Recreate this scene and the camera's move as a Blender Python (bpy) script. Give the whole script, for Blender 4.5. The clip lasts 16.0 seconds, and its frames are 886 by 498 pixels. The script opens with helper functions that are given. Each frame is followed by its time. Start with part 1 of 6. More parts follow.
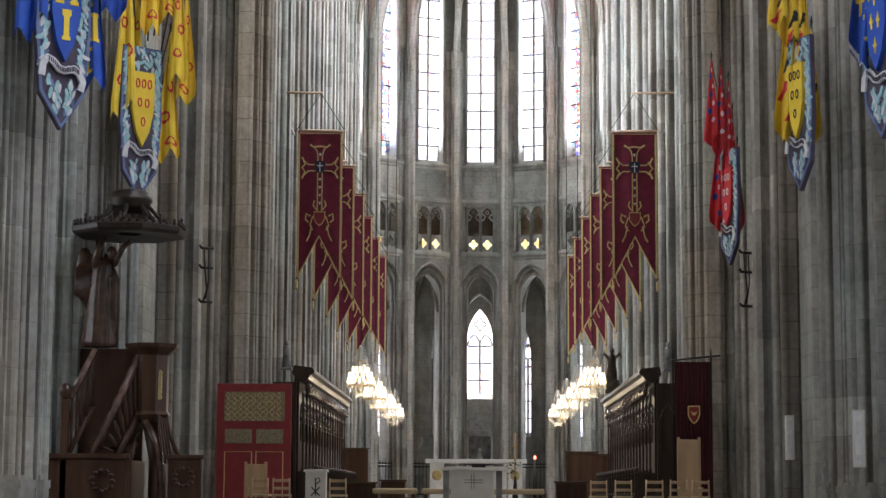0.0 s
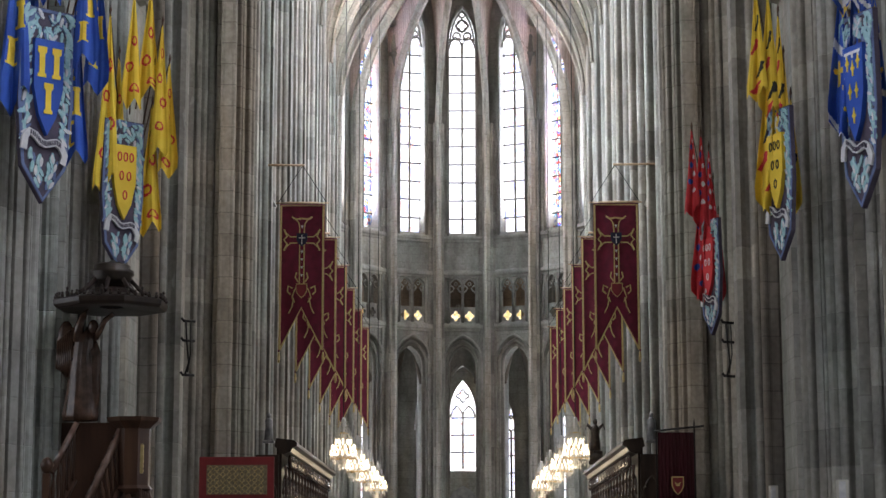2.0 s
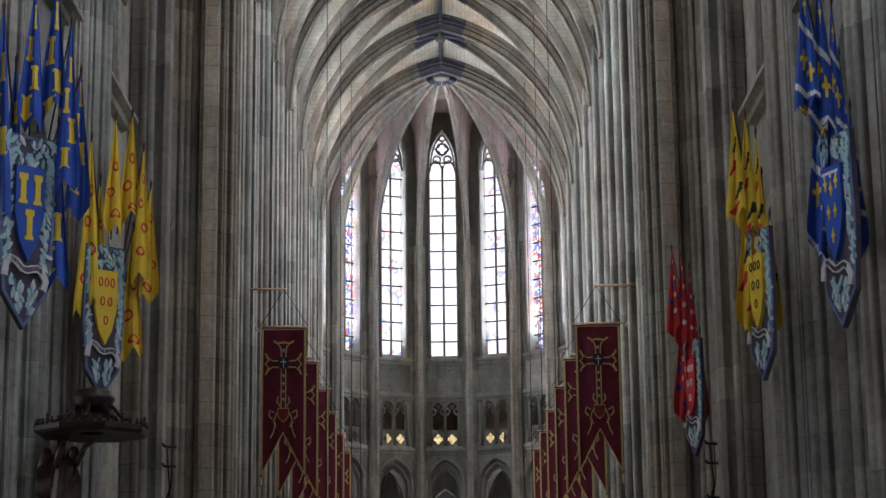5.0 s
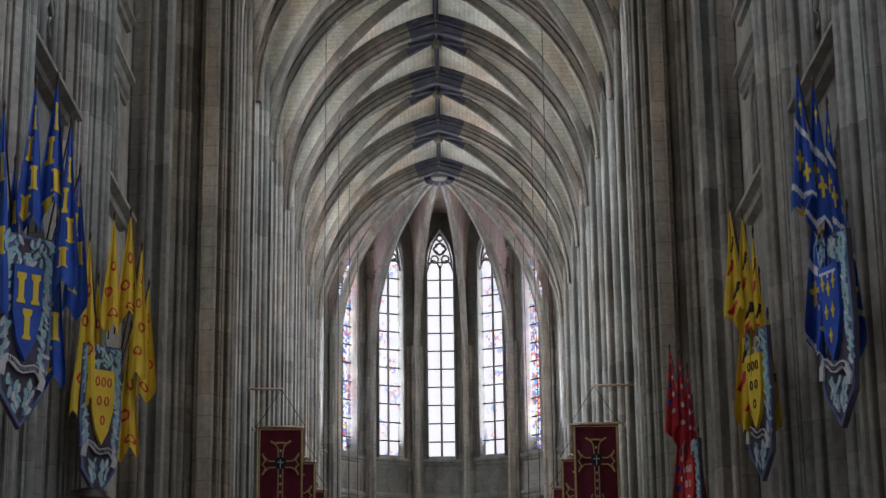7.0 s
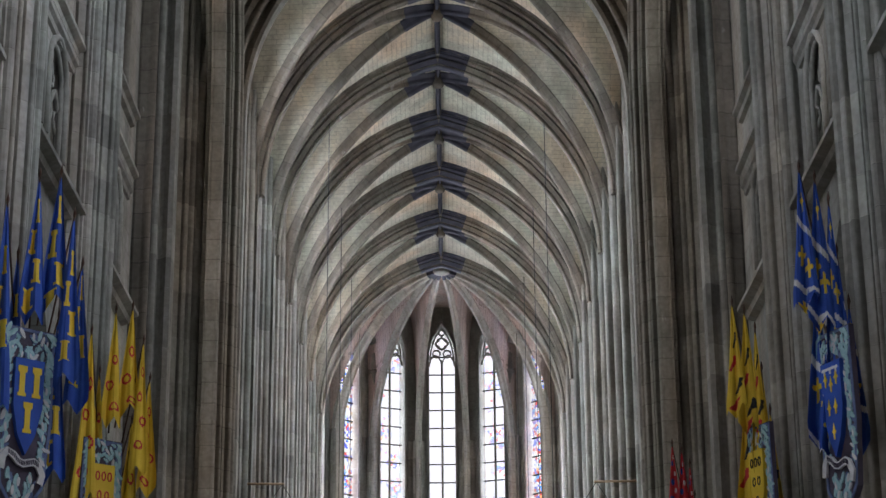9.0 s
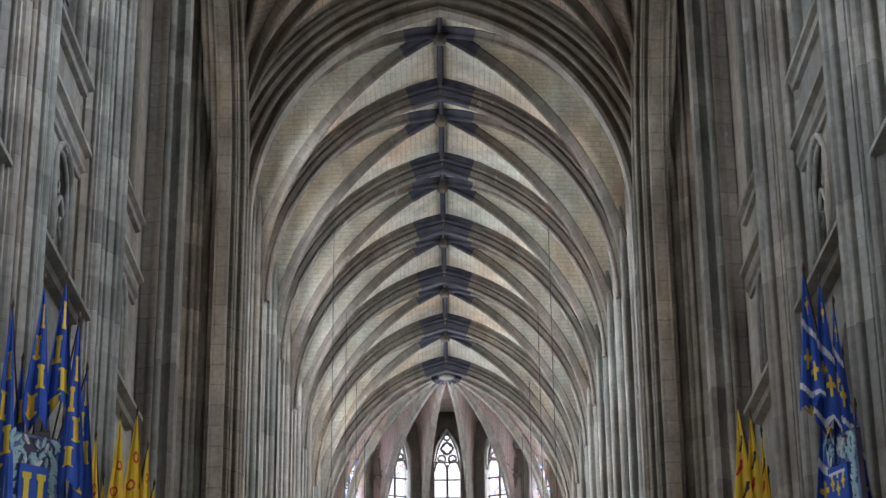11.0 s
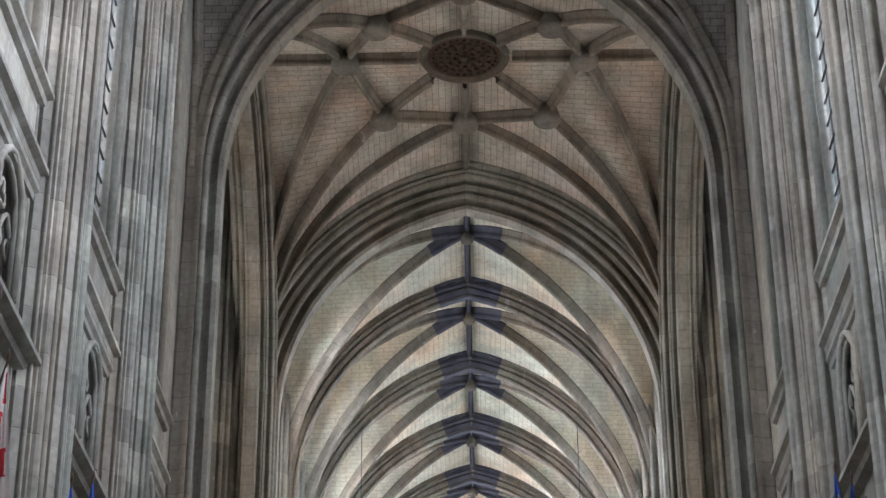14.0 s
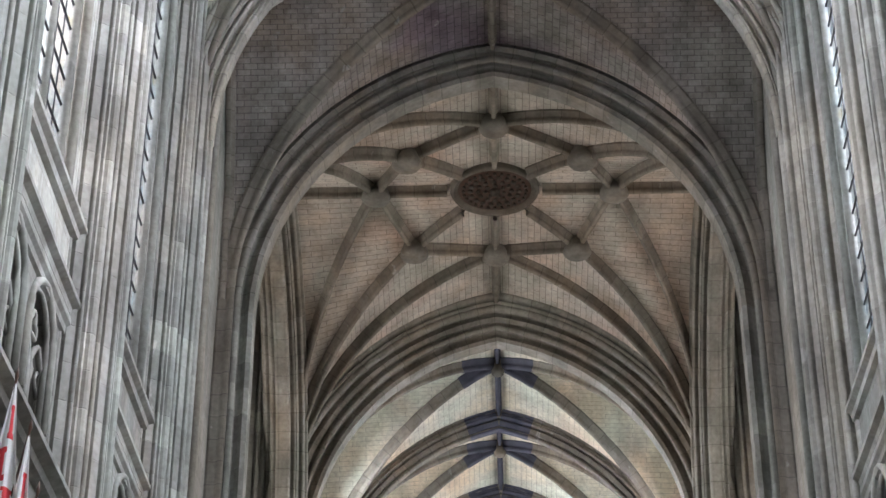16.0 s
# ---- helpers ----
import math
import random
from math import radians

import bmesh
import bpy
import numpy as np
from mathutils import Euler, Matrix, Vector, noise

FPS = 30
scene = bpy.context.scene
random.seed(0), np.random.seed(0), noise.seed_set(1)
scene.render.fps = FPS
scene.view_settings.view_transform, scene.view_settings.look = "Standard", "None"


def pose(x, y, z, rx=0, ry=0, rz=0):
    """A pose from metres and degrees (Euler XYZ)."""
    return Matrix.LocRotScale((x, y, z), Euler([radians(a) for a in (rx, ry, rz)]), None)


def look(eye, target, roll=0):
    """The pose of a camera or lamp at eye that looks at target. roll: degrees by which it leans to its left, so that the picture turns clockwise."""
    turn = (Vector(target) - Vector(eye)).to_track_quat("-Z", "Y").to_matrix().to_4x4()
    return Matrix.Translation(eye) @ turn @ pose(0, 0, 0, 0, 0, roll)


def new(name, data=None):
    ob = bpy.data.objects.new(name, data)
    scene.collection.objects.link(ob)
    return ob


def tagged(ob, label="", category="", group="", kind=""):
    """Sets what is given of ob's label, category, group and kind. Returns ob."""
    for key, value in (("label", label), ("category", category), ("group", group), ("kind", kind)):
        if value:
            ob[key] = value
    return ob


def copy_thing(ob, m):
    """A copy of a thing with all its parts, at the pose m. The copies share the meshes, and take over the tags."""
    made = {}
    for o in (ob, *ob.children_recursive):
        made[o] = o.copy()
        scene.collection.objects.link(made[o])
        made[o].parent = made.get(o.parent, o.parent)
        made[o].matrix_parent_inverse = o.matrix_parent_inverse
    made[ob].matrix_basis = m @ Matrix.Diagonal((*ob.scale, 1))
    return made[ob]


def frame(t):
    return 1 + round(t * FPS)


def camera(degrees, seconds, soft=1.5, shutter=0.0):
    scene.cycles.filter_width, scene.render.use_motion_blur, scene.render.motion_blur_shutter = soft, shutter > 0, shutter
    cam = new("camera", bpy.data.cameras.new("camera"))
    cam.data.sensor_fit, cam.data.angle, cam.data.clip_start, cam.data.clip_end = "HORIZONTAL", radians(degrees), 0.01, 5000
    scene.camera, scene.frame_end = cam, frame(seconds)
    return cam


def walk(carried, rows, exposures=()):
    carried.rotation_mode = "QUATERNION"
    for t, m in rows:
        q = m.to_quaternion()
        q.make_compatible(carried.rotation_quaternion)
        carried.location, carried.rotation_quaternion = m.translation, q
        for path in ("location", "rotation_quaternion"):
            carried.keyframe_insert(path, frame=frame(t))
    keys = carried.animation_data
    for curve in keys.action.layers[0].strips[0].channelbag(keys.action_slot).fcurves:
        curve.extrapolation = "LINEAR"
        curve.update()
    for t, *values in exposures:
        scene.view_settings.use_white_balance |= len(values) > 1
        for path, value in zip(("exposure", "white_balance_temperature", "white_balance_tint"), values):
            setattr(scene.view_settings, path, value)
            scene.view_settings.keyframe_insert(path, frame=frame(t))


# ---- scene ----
# ---------------------------------------------------------------- camera
cam = camera(25.6, 16.0)
EYE = 1.5
ROWS = [  # seconds, yaw, pitch, lean of the right-hand side upwards
    (0.0, 1.001, 7.167, 0.295), (0.5, 0.913, 7.677, 0.244), (1.0, 0.786, 8.232, 0.023),
    (1.5, 0.653, 8.735, -0.233), (2.0, 0.476, 9.269, -0.072), (2.5, 0.314, 9.760, 0.041),
    (3.0, 0.154, 10.260, 0.063), (5.5, -0.139, 13.642, -0.809), (6.0, -0.168, 14.413, -0.936),
    (6.5, -0.187, 15.089, -1.005), (7.0, -0.205, 15.795, -0.631), (7.5, -0.205, 16.465, -0.390),
    (8.0, -0.197, 17.189, -0.347), (8.5, -0.181, 17.850, -0.301), (9.0, -0.169, 18.576, -0.420),
    (11.5, 0.049, 22.534, -0.665), (12.0, 0.087, 23.478, -0.953), (12.5, 0.150, 24.341, -0.917),
    (13.0, 0.298, 25.292, -0.781), (13.5, 0.508, 26.230, -0.526), (14.0, 0.796, 27.460, -0.362),
    (14.5, 1.016, 28.658, -0.285), (15.0, 1.269, 29.784, 0.029), (15.5, 1.493, 30.694, 0.075),
    (16.0, 1.811, 31.349, 0.027),
]
EXPOSURES = [(0.0, 0.74), (1.5, 0.53), (3.0, 0.2), (5.5, -0.55), (7.0, -0.71), (9.0, -0.6), (12.5, 0.0), (14.0, 0.22), (16.0, 0.52)]
walk(cam, [(t, pose(0, 0, EYE, 0, 0, yaw) @ pose(0, 0, 0, 90 + pitch) @ pose(0, 0, 0, 0, 0, lean / math.cos(radians(pitch))))
           for t, yaw, pitch, lean in ROWS], EXPOSURES)

# ---------------------------------------------------------------- plan of the church (metres, y along the nave)
NAVE_X, NAVE_PIERS = 6.4, [-19.5, -13.0, -6.5, 0.0, 6.5, 13.0, 19.5, 26.0, 32.5]
WEST_ARCH, EAST_ARCH = (39.0, 40.4), (53.2, 54.6)
CLEAR = 5.78                                   # half the clear width of the crossing arches
CHOIR_X, CHOIR_PIERS = 6.7, [61.0, 67.2, 73.2, 79.0, 85.1, 91.3]
APSE_Y, APSE_R = 94.3, 7.0
SPRING, RIDGE = 23.9, 32.1
NAVE_STRING, NAVE_TRIF, NAVE_SILL = 12.9, 15.9, 17.2
CHOIR_STRING, CHOIR_TRIF, CHOIR_SILL = 13.9, 16.7, 18.6
CROSS_Y = 46.8
PODIUM = 1.0
NAVE_RIDGE, CHOIR_RIDGE, CHOIR_RISE = 31.3, 31.9, 0.45


def axis(y):
    """The choir's axis bends a little to the south beyond the crossing."""
    return max(0.0, y - 57.0) * 0.0048


AX = axis(96.0)

# ---------------------------------------------------------------- world and large lights
world = bpy.data.worlds.new("world")
scene.world = world
world.use_nodes = True
wn = world.node_tree.nodes
sky = wn.new("ShaderNodeTexSky")
sky.sky_type, sky.sun_disc = "NISHITA", False
sky.sun_elevation, sky.sun_rotation = radians(48), radians(-25)
sky.dust_density, sky.ozone_density, sky.air_density = 8.0, 0.5, 1.0
world.node_tree.links.new(sky.outputs[0], wn["Background"].inputs[0])
wn["Background"].inputs[1].default_value = 0.15
sun = new("sun", bpy.data.lights.new("sun", "SUN"))
sun.data.energy, sun.data.angle, sun.data.color = 0.5, radians(20), (1.0, 0.96, 0.9)
sun.matrix_world = look((0, 0, 0), (math.sin(radians(25)), -math.cos(radians(25)), -math.tan(radians(48))))
DAY = (0.86, 0.9, 1.0)


def day_lamp(place, toward, width, height, watts, colour=DAY):
    """An area lamp for the sky's daylight outside a window, or added without one."""
    ob = new("daylight_panel", bpy.data.lights.new("daylight_panel", "AREA"))
    ob.data.shape, ob.data.size, ob.data.size_y = "RECTANGLE", width, height
    ob.data.energy, ob.data.color = watts, colour
    ob.data.spread = radians(150)
    ob.matrix_world = look(place, toward)
    return ob


# ---------------------------------------------------------------- materials
def nodes_of(name):
    m = bpy.data.materials.new(name)
    m.use_nodes = True
    return m, m.node_tree.nodes, m.node_tree.links.new, m.node_tree.nodes["Principled BSDF"]


def ramp(n, stops):
    r = n.new("ShaderNodeValToRGB")
    while len(r.color_ramp.elements) < len(stops):
        r.color_ramp.elements.new(0.5)
    for e, (p, c) in zip(r.color_ramp.elements, stops):
        e.position, e.color = p, (*c, 1)
    return r


def mixed(n, link, kind, fac, a, b):
    """A colour mix; fac, a and b are sockets or values."""
    m = n.new("ShaderNodeMix")
    m.data_type, m.blend_type = "RGBA", kind
    for s, v in ((m.inputs[0], fac), (m.inputs[6], a), (m.inputs[7], b)):
        if hasattr(v, "links"):
            link(v, s)
        else:
            s.default_value = v if isinstance(v, float) else (*v, 1)
    return m.outputs[2]


def noise_of(n, link, co, scale, detail=4, stretch=(1, 1, 1)):
    mp = n.new("ShaderNodeMapping")
    mp.inputs["Scale"].default_value = stretch
    link(co, mp.inputs[0])
    t = n.new("ShaderNodeTexNoise")
    t.inputs["Scale"].default_value, t.inputs["Detail"].default_value = scale, detail
    link(mp.outputs[0], t.inputs[0])
    return t.outputs[0]


def stone(name, light, dark, courses=0.0, spread=0.35, rough=0.85, patch_tint=None, joint=0.45, wide=2.1, tone=0.8, mortar=0.028, rugged=0.8):
    """Weathered limestone: blocks differ a little, drip stains run down it, fine pitting. courses: block height of the joints drawn on plain walls."""
    m, n, link, b = nodes_of(name)
    co = n.new("ShaderNodeNewGeometry").outputs["Position"]
    big = noise_of(n, link, co, 0.35, 5)
    streak = noise_of(n, link, co, 1.3, 4, (1, 1, 0.08))
    fine = noise_of(n, link, co, 9.0, 6)
    r = ramp(n, [(0.3, dark), (0.7, light)])
    link(big, r.inputs[0])
    r2 = ramp(n, [(0.32, (0.5, 0.485, 0.45)), (0.58, (1, 1, 1))])
    link(streak, r2.inputs[0])
    col = mixed(n, link, "MULTIPLY", 0.55, r.outputs[0], r2.outputs[0])
    if patch_tint:
        rs = ramp(n, [(0.54, (0, 0, 0)), (0.66, (1, 1, 1))])
        link(noise_of(n, link, co, 0.22, 3), rs.inputs[0])
        col = mixed(n, link, "MIX", rs.outputs[0], col, mixed(n, link, "MULTIPLY", 1.0, col, patch_tint))
    rt = ramp(n, [(0.36, (0.93, 1.0, 0.99)), (0.5, (1, 1, 1)), (0.64, (1.05, 0.985, 0.91))])
    link(noise_of(n, link, co, 0.8, 3, (1, 1, 0.22)), rt.inputs[0])
    col = mixed(n, link, "MULTIPLY", 1.0, col, rt.outputs[0])
    rf = ramp(n, [(0.69, (0, 0, 0)), (0.72, (0.5, 0.5, 0.5))])           # pale flaked spots
    link(noise_of(n, link, co, 2.6, 5, (1, 1, 0.5)), rf.inputs[0])
    col = mixed(n, link, "MIX", rf.outputs[0], col, (0.5, 0.49, 0.46))
    oi = n.new("ShaderNodeObjectInfo")
    r3 = ramp(n, [(0.0, (1 - spread,) * 3), (0.75, (1.0, 1.0, 1.0)), (1.0, (1 + spread, 1 + spread, 1 + spread * 0.9))])
    link(oi.outputs["Random"], r3.inputs[0])
    col = mixed(n, link, "MULTIPLY", 0.7, col, r3.outputs[0])
    blotch = ramp(n, [(0.34, (0.74, 0.73, 0.71)), (0.5, (1, 1, 1)), (0.68, (1.16, 1.15, 1.12))])
    link(noise_of(n, link, co, 2.2, 6, (1, 1, 0.45)), blotch.inputs[0])
    col = mixed(n, link, "MULTIPLY", rugged, col, blotch.outputs[0])
    r4 = ramp(n, [(0.35, (0.74, 0.73, 0.71)), (0.65, (1.1, 1.1, 1.1))])
    link(fine, r4.inputs[0])
    col = mixed(n, link, "MULTIPLY", 0.6, col, r4.outputs[0])
    height = fine
    if courses:
        tc = n.new("ShaderNodeUVMap")
        bt = n.new("ShaderNodeTexBrick")
        link(tc.outputs[0], bt.inputs[0])
        bt.inputs["Scale"].default_value = 1.0
        bt.inputs["Brick Width"].default_value, bt.inputs["Row Height"].default_value = courses * wide, courses
        bt.inputs["Mortar Size"].default_value, bt.inputs["Mortar Smooth"].default_value = courses * mortar, 0.3
        bt.inputs["Color1"].default_value, bt.inputs["Color2"].default_value = (1, 1, 1, 1), (tone, tone, tone * 0.98, 1)
        bt.inputs["Mortar"].default_value = (joint, joint * 0.98, joint * 0.95, 1)
        col = mixed(n, link, "MULTIPLY", 0.75, col, bt.outputs[0])
        bp0 = n.new("ShaderNodeBump")
        bp0.inputs["Strength"].default_value, bp0.inputs["Distance"].default_value = 0.5, 0.012
        bp0.invert = True
        link(bt.outputs[1], bp0.inputs["Height"])
    link(col, b.inputs["Base Color"])
    b.inputs["Roughness"].default_value = rough
    bp = n.new("ShaderNodeBump")
    bp.inputs["Strength"].default_value, bp.inputs["Distance"].default_value = 0.35, 0.01
    link(height, bp.inputs["Height"])
    if courses:
        link(bp0.outputs[0], bp.inputs["Normal"])
    link(bp.outputs[0], b.inputs["Normal"])
    return m


def plain(name, a, b_, scale=6.0, rough=0.6, metal=0.0, bump=0.2, stretch=(1, 1, 1), sheen=0.0):
    """A material whose colour wanders between two shades, with fine relief."""
    m, n, link, b = nodes_of(name)
    co = n.new("ShaderNodeTexCoord").outputs["Object"]
    nz = noise_of(n, link, co, scale, 5, stretch)
    r = ramp(n, [(0.3, a), (0.7, b_)])
    link(nz, r.inputs[0])
    link(r.outputs[0], b.inputs["Base Color"])
    b.inputs["Roughness"].default_value, b.inputs["Metallic"].default_value = rough, metal
    if sheen:
        b.inputs["Sheen Weight"].default_value = sheen
    bp = n.new("ShaderNodeBump")
    bp.inputs["Strength"].default_value, bp.inputs["Distance"].default_value = bump, 0.01
    link(noise_of(n, link, co, scale * 6, 3, stretch), bp.inputs["Height"])
    link(bp.outputs[0], b.inputs["Normal"])
    return m


STONE = stone("limestone", (0.43, 0.422, 0.392), (0.255, 0.248, 0.228))
ASHLAR = stone("limestone ashlar", (0.45, 0.442, 0.412), (0.29, 0.282, 0.26), courses=0.42, joint=0.62)
RIB = stone("rib limestone", (0.33, 0.295, 0.25), (0.20, 0.175, 0.15), spread=0.2, courses=0.55, wide=40.0, joint=0.5, tone=0.72)
ARCH = stone("arch limestone", (0.44, 0.415, 0.375), (0.27, 0.255, 0.225), spread=0.2, courses=0.6, wide=40.0, joint=0.5, tone=0.72)
WEB = stone("vault masonry", (0.82, 0.79, 0.68), (0.69, 0.66, 0.56), courses=0.2, wide=4.5, spread=0.1, patch_tint=(1.0, 0.88, 0.8), joint=0.45, tone=0.88, mortar=0.05, rugged=0.25)
# the dim last nave bay: its violet shade is put into the brick colour
WEB_SHADED = stone("shaded grey vault brick", (0.50, 0.45, 0.41), (0.28, 0.245, 0.23), courses=0.19, wide=1.75, spread=0.1, patch_tint=(0.62, 0.55, 0.72), joint=0.3, tone=0.7, mortar=0.075)
WEB_WARM = stone("warm vault masonry", (0.76, 0.69, 0.62), (0.58, 0.52, 0.46), courses=0.2, wide=3.2, spread=0.1, patch_tint=(1.0, 0.86, 0.8), joint=0.22, tone=0.82, mortar=0.05, rugged=0.3)
# rib stone lightened: the windows' light on the apse ribs is in its colour
LIT_RIB = stone("window-lit pale limestone", (0.66, 0.63, 0.575), (0.5, 0.475, 0.43), spread=0.15, courses=0.6, wide=40.0, joint=0.6, tone=0.85)
PINK_WEB = stone("pinkish vault masonry", (0.72, 0.60, 0.55), (0.56, 0.45, 0.41), courses=0.2, wide=3.2, spread=0.1, joint=0.4, tone=0.86, mortar=0.05, rugged=0.3)
BLUE_RIB = plain("blue painted rib", (0.038, 0.040, 0.062), (0.085, 0.086, 0.115), 2.0, 0.8)
OAK = plain("dark oak", (0.036, 0.017, 0.010), (0.085, 0.042, 0.025), 5.0, 0.36, stretch=(1, 1, 0.12))
BROWN_STONE = stone("brown plastered rubble", (0.30, 0.23, 0.165), (0.16, 0.12, 0.085), courses=0.5)
STALL_OAK = plain("blackened polished oak", (0.015, 0.010, 0.008), (0.042, 0.028, 0.021), 5.0, 0.42, stretch=(1, 1, 0.12))
PALE_OAK = plain("pale oak", (0.30, 0.20, 0.115), (0.42, 0.30, 0.18), 5.0, 0.5, stretch=(1, 1, 0.12))
BRONZE = plain("blackened bronze", (0.02, 0.016, 0.013), (0.06, 0.045, 0.034), 8.0, 0.4, 0.5)
IRON = plain("black iron", (0.015, 0.015, 0.015), (0.03, 0.03, 0.03), 10.0, 0.55, 0.6)
LEAD = plain("lead came", (0.02, 0.02, 0.022), (0.05, 0.05, 0.055), 10.0, 0.6, 0.4)
VELVET = plain("crimson velvet", (0.12, 0.004, 0.024), (0.19, 0.008, 0.04), 4.0, 0.85, sheen=0.3)
GOLD_CLOTH = plain("gold braid", (0.46, 0.34, 0.13), (0.66, 0.52, 0.24), 12.0, 0.5, 0.2)
DARK_VELVET = plain("dark red curtain", (0.03, 0.002, 0.006), (0.06, 0.004, 0.012), 4.0, 0.9, stretch=(1, 1, 0.1))
for m in (OAK, STALL_OAK):
    m.node_tree.nodes["Principled BSDF"].inputs["Specular IOR Level"].default_value = 0.3
POLISHED = plain("polished carved oak", (0.022, 0.014, 0.012), (0.06, 0.038, 0.032), 9.0, 0.17)
STATUE_OAK = plain("waxed brown oak", (0.04, 0.021, 0.014), (0.105, 0.056, 0.036), 7.0, 0.26)
# handrail oak made paler than the rest to paint in its highlight
RAIL_HIGHLIGHT = plain("shiny oak with painted highlight", (0.11, 0.066, 0.05), (0.2, 0.13, 0.10), 9.0, 0.2)
CARVED_WOOD = plain("dusty carved wood", (0.03, 0.023, 0.017), (0.085, 0.066, 0.05), 5.0, 0.7)
YELLOW = plain("yellow cloth", (0.72, 0.48, 0.03), (0.86, 0.62, 0.06), 3.0, 0.75)
BLUE = plain("blue cloth", (0.014, 0.06, 0.34), (0.028, 0.10, 0.46), 3.0, 0.75)
RED = plain("red cloth", (0.50, 0.02, 0.03), (0.66, 0.04, 0.05), 3.0, 0.75)
WHITE_CLOTH = plain("white cloth", (0.62, 0.62, 0.62), (0.78, 0.78, 0.77), 3.0, 0.8)
NAVY_EMBLEM = plain("navy emblem cloth", (0.012, 0.014, 0.04), (0.03, 0.03, 0.07), 5.0, 0.8)
BLACK_EMBLEM = plain("black emblem cloth", (0.012, 0.012, 0.014), (0.03, 0.03, 0.03), 5.0, 0.8)
PANEL_BLUE = plain("slate blue board", (0.08, 0.11, 0.24), (0.15, 0.20, 0.36), 6.0, 0.7)
DARK_BOARD = plain("dark violet board", (0.04, 0.032, 0.055), (0.085, 0.065, 0.10), 6.0, 0.7)
TEAL = plain("pale teal ornament", (0.22, 0.42, 0.46), (0.42, 0.60, 0.62), 14.0, 0.7)
SILVER = plain("pale scroll paint", (0.50, 0.50, 0.52), (0.68, 0.67, 0.66), 10.0, 0.7)
RED_PAINT = plain("red painted wood", (0.15, 0.011, 0.017), (0.21, 0.018, 0.025), 3.0, 0.5)
DAMASK = plain("olive damask", (0.10, 0.085, 0.05), (0.26, 0.23, 0.15), 26.0, 0.7)
ALTAR_GREY = plain("pale grey marble", (0.26, 0.26, 0.27), (0.48, 0.47, 0.46), 4.0, 0.4)
WHITE_STONE = plain("white altar stone", (0.66, 0.65, 0.62), (0.78, 0.77, 0.74), 3.0, 0.55)
GREY_MARBLE = plain("grey marble", (0.10, 0.10, 0.11), (0.34, 0.34, 0.34), 3.0, 0.35)
FLOOR_STONE = stone("floor slabs", (0.36, 0.34, 0.30), (0.24, 0.225, 0.20), courses=0.6, rough=0.5)
STRAW = plain("woven straw", (0.38, 0.30, 0.18), (0.55, 0.45, 0.29), 30.0, 0.8)
LEAF = plain("dark leaf", (0.03, 0.06, 0.015), (0.06, 0.11, 0.03), 12.0, 0.6)
PLASTER = plain("white loudspeaker paint", (0.55, 0.53, 0.47), (0.62, 0.60, 0.54), 3.0, 0.5)


def stained(name, colours, amount, scale):
    """Leaded glass: mostly clear pieces with scattered coloured ones; it lets daylight through."""
    m, n, link, b = nodes_of(name)
    n.remove(b)
    co = n.new("ShaderNodeTexCoord").outputs["Object"]
    v = n.new("ShaderNodeTexVoronoi")
    v.inputs["Scale"].default_value = scale
    link(co, v.inputs[0])
    sep = n.new("ShaderNodeSeparateColor")
    link(v.outputs["Color"], sep.inputs[0])
    r = ramp(n, colours)
    r.color_ramp.interpolation = "CONSTANT"
    link(sep.outputs[0], r.inputs[0])
    patch = noise_of(n, link, co, 1.1, 3)
    gate = n.new("ShaderNodeMath")
    gate.operation = "MULTIPLY_ADD"
    gate.use_clamp = True
    link(patch, gate.inputs[0])
    gate.inputs[1].default_value, gate.inputs[2].default_value = 6.0, -6.0 * (1 - amount)
    col = mixed(n, link, "MIX", gate.outputs[0], (0.93, 0.93, 0.95), r.outputs[0])
    t = n.new("ShaderNodeBsdfTransparent")
    g = n.new("ShaderNodeBsdfGlossy")
    g.inputs["Roughness"].default_value = 0.15
    mx = n.new("ShaderNodeMixShader")
    mx.inputs[0].default_value = 0.05
    link(col, t.inputs[0])
    link(t.outputs[0], mx.inputs[1])
    link(g.outputs[0], mx.inputs[2])
    link(mx.outputs[0], n["Material Output"].inputs[0])
    return m


TINTS = [(0.0, (0.9, 0.9, 0.95)), (0.35, (0.10, 0.16, 0.75)), (0.55, (0.75, 0.06, 0.05)), (0.68, (0.85, 0.85, 0.9)),
         (0.78, (0.12, 0.40, 0.85)), (0.88, (0.95, 0.55, 0.2)), (0.95, (0.25, 0.1, 0.5))]
# the daylight's glare is mixed into the glass tints as white
def glare_paled(k):
    return [(p, tuple(v * (1 - k) + k for v in col)) for p, col in TINTS]


GLASS_CLEAR = stained("clear leaded glass", glare_paled(0.6), 0.36, 7.0)
GLASS = stained("glare-paled leaded glass", glare_paled(0.45), 0.56, 7.0)
GLASS_RICH = stained("stained leaded glass", glare_paled(0.15), 0.72, 7.0)
GLASS_OLD = stained("old bluish leaded glass", [(0.0, (0.82, 0.88, 0.95)), (0.4, (0.62, 0.74, 0.86)), (0.7, (0.9, 0.92, 0.95)), (0.92, (0.66, 0.62, 0.5))], 0.6, 5.0)

AMBER = stained("amber glass", [(0.0, (0.62, 0.48, 0.24)), (0.5, (0.5, 0.36, 0.16)), (0.8, (0.72, 0.6, 0.36))], 0.95, 9.0)


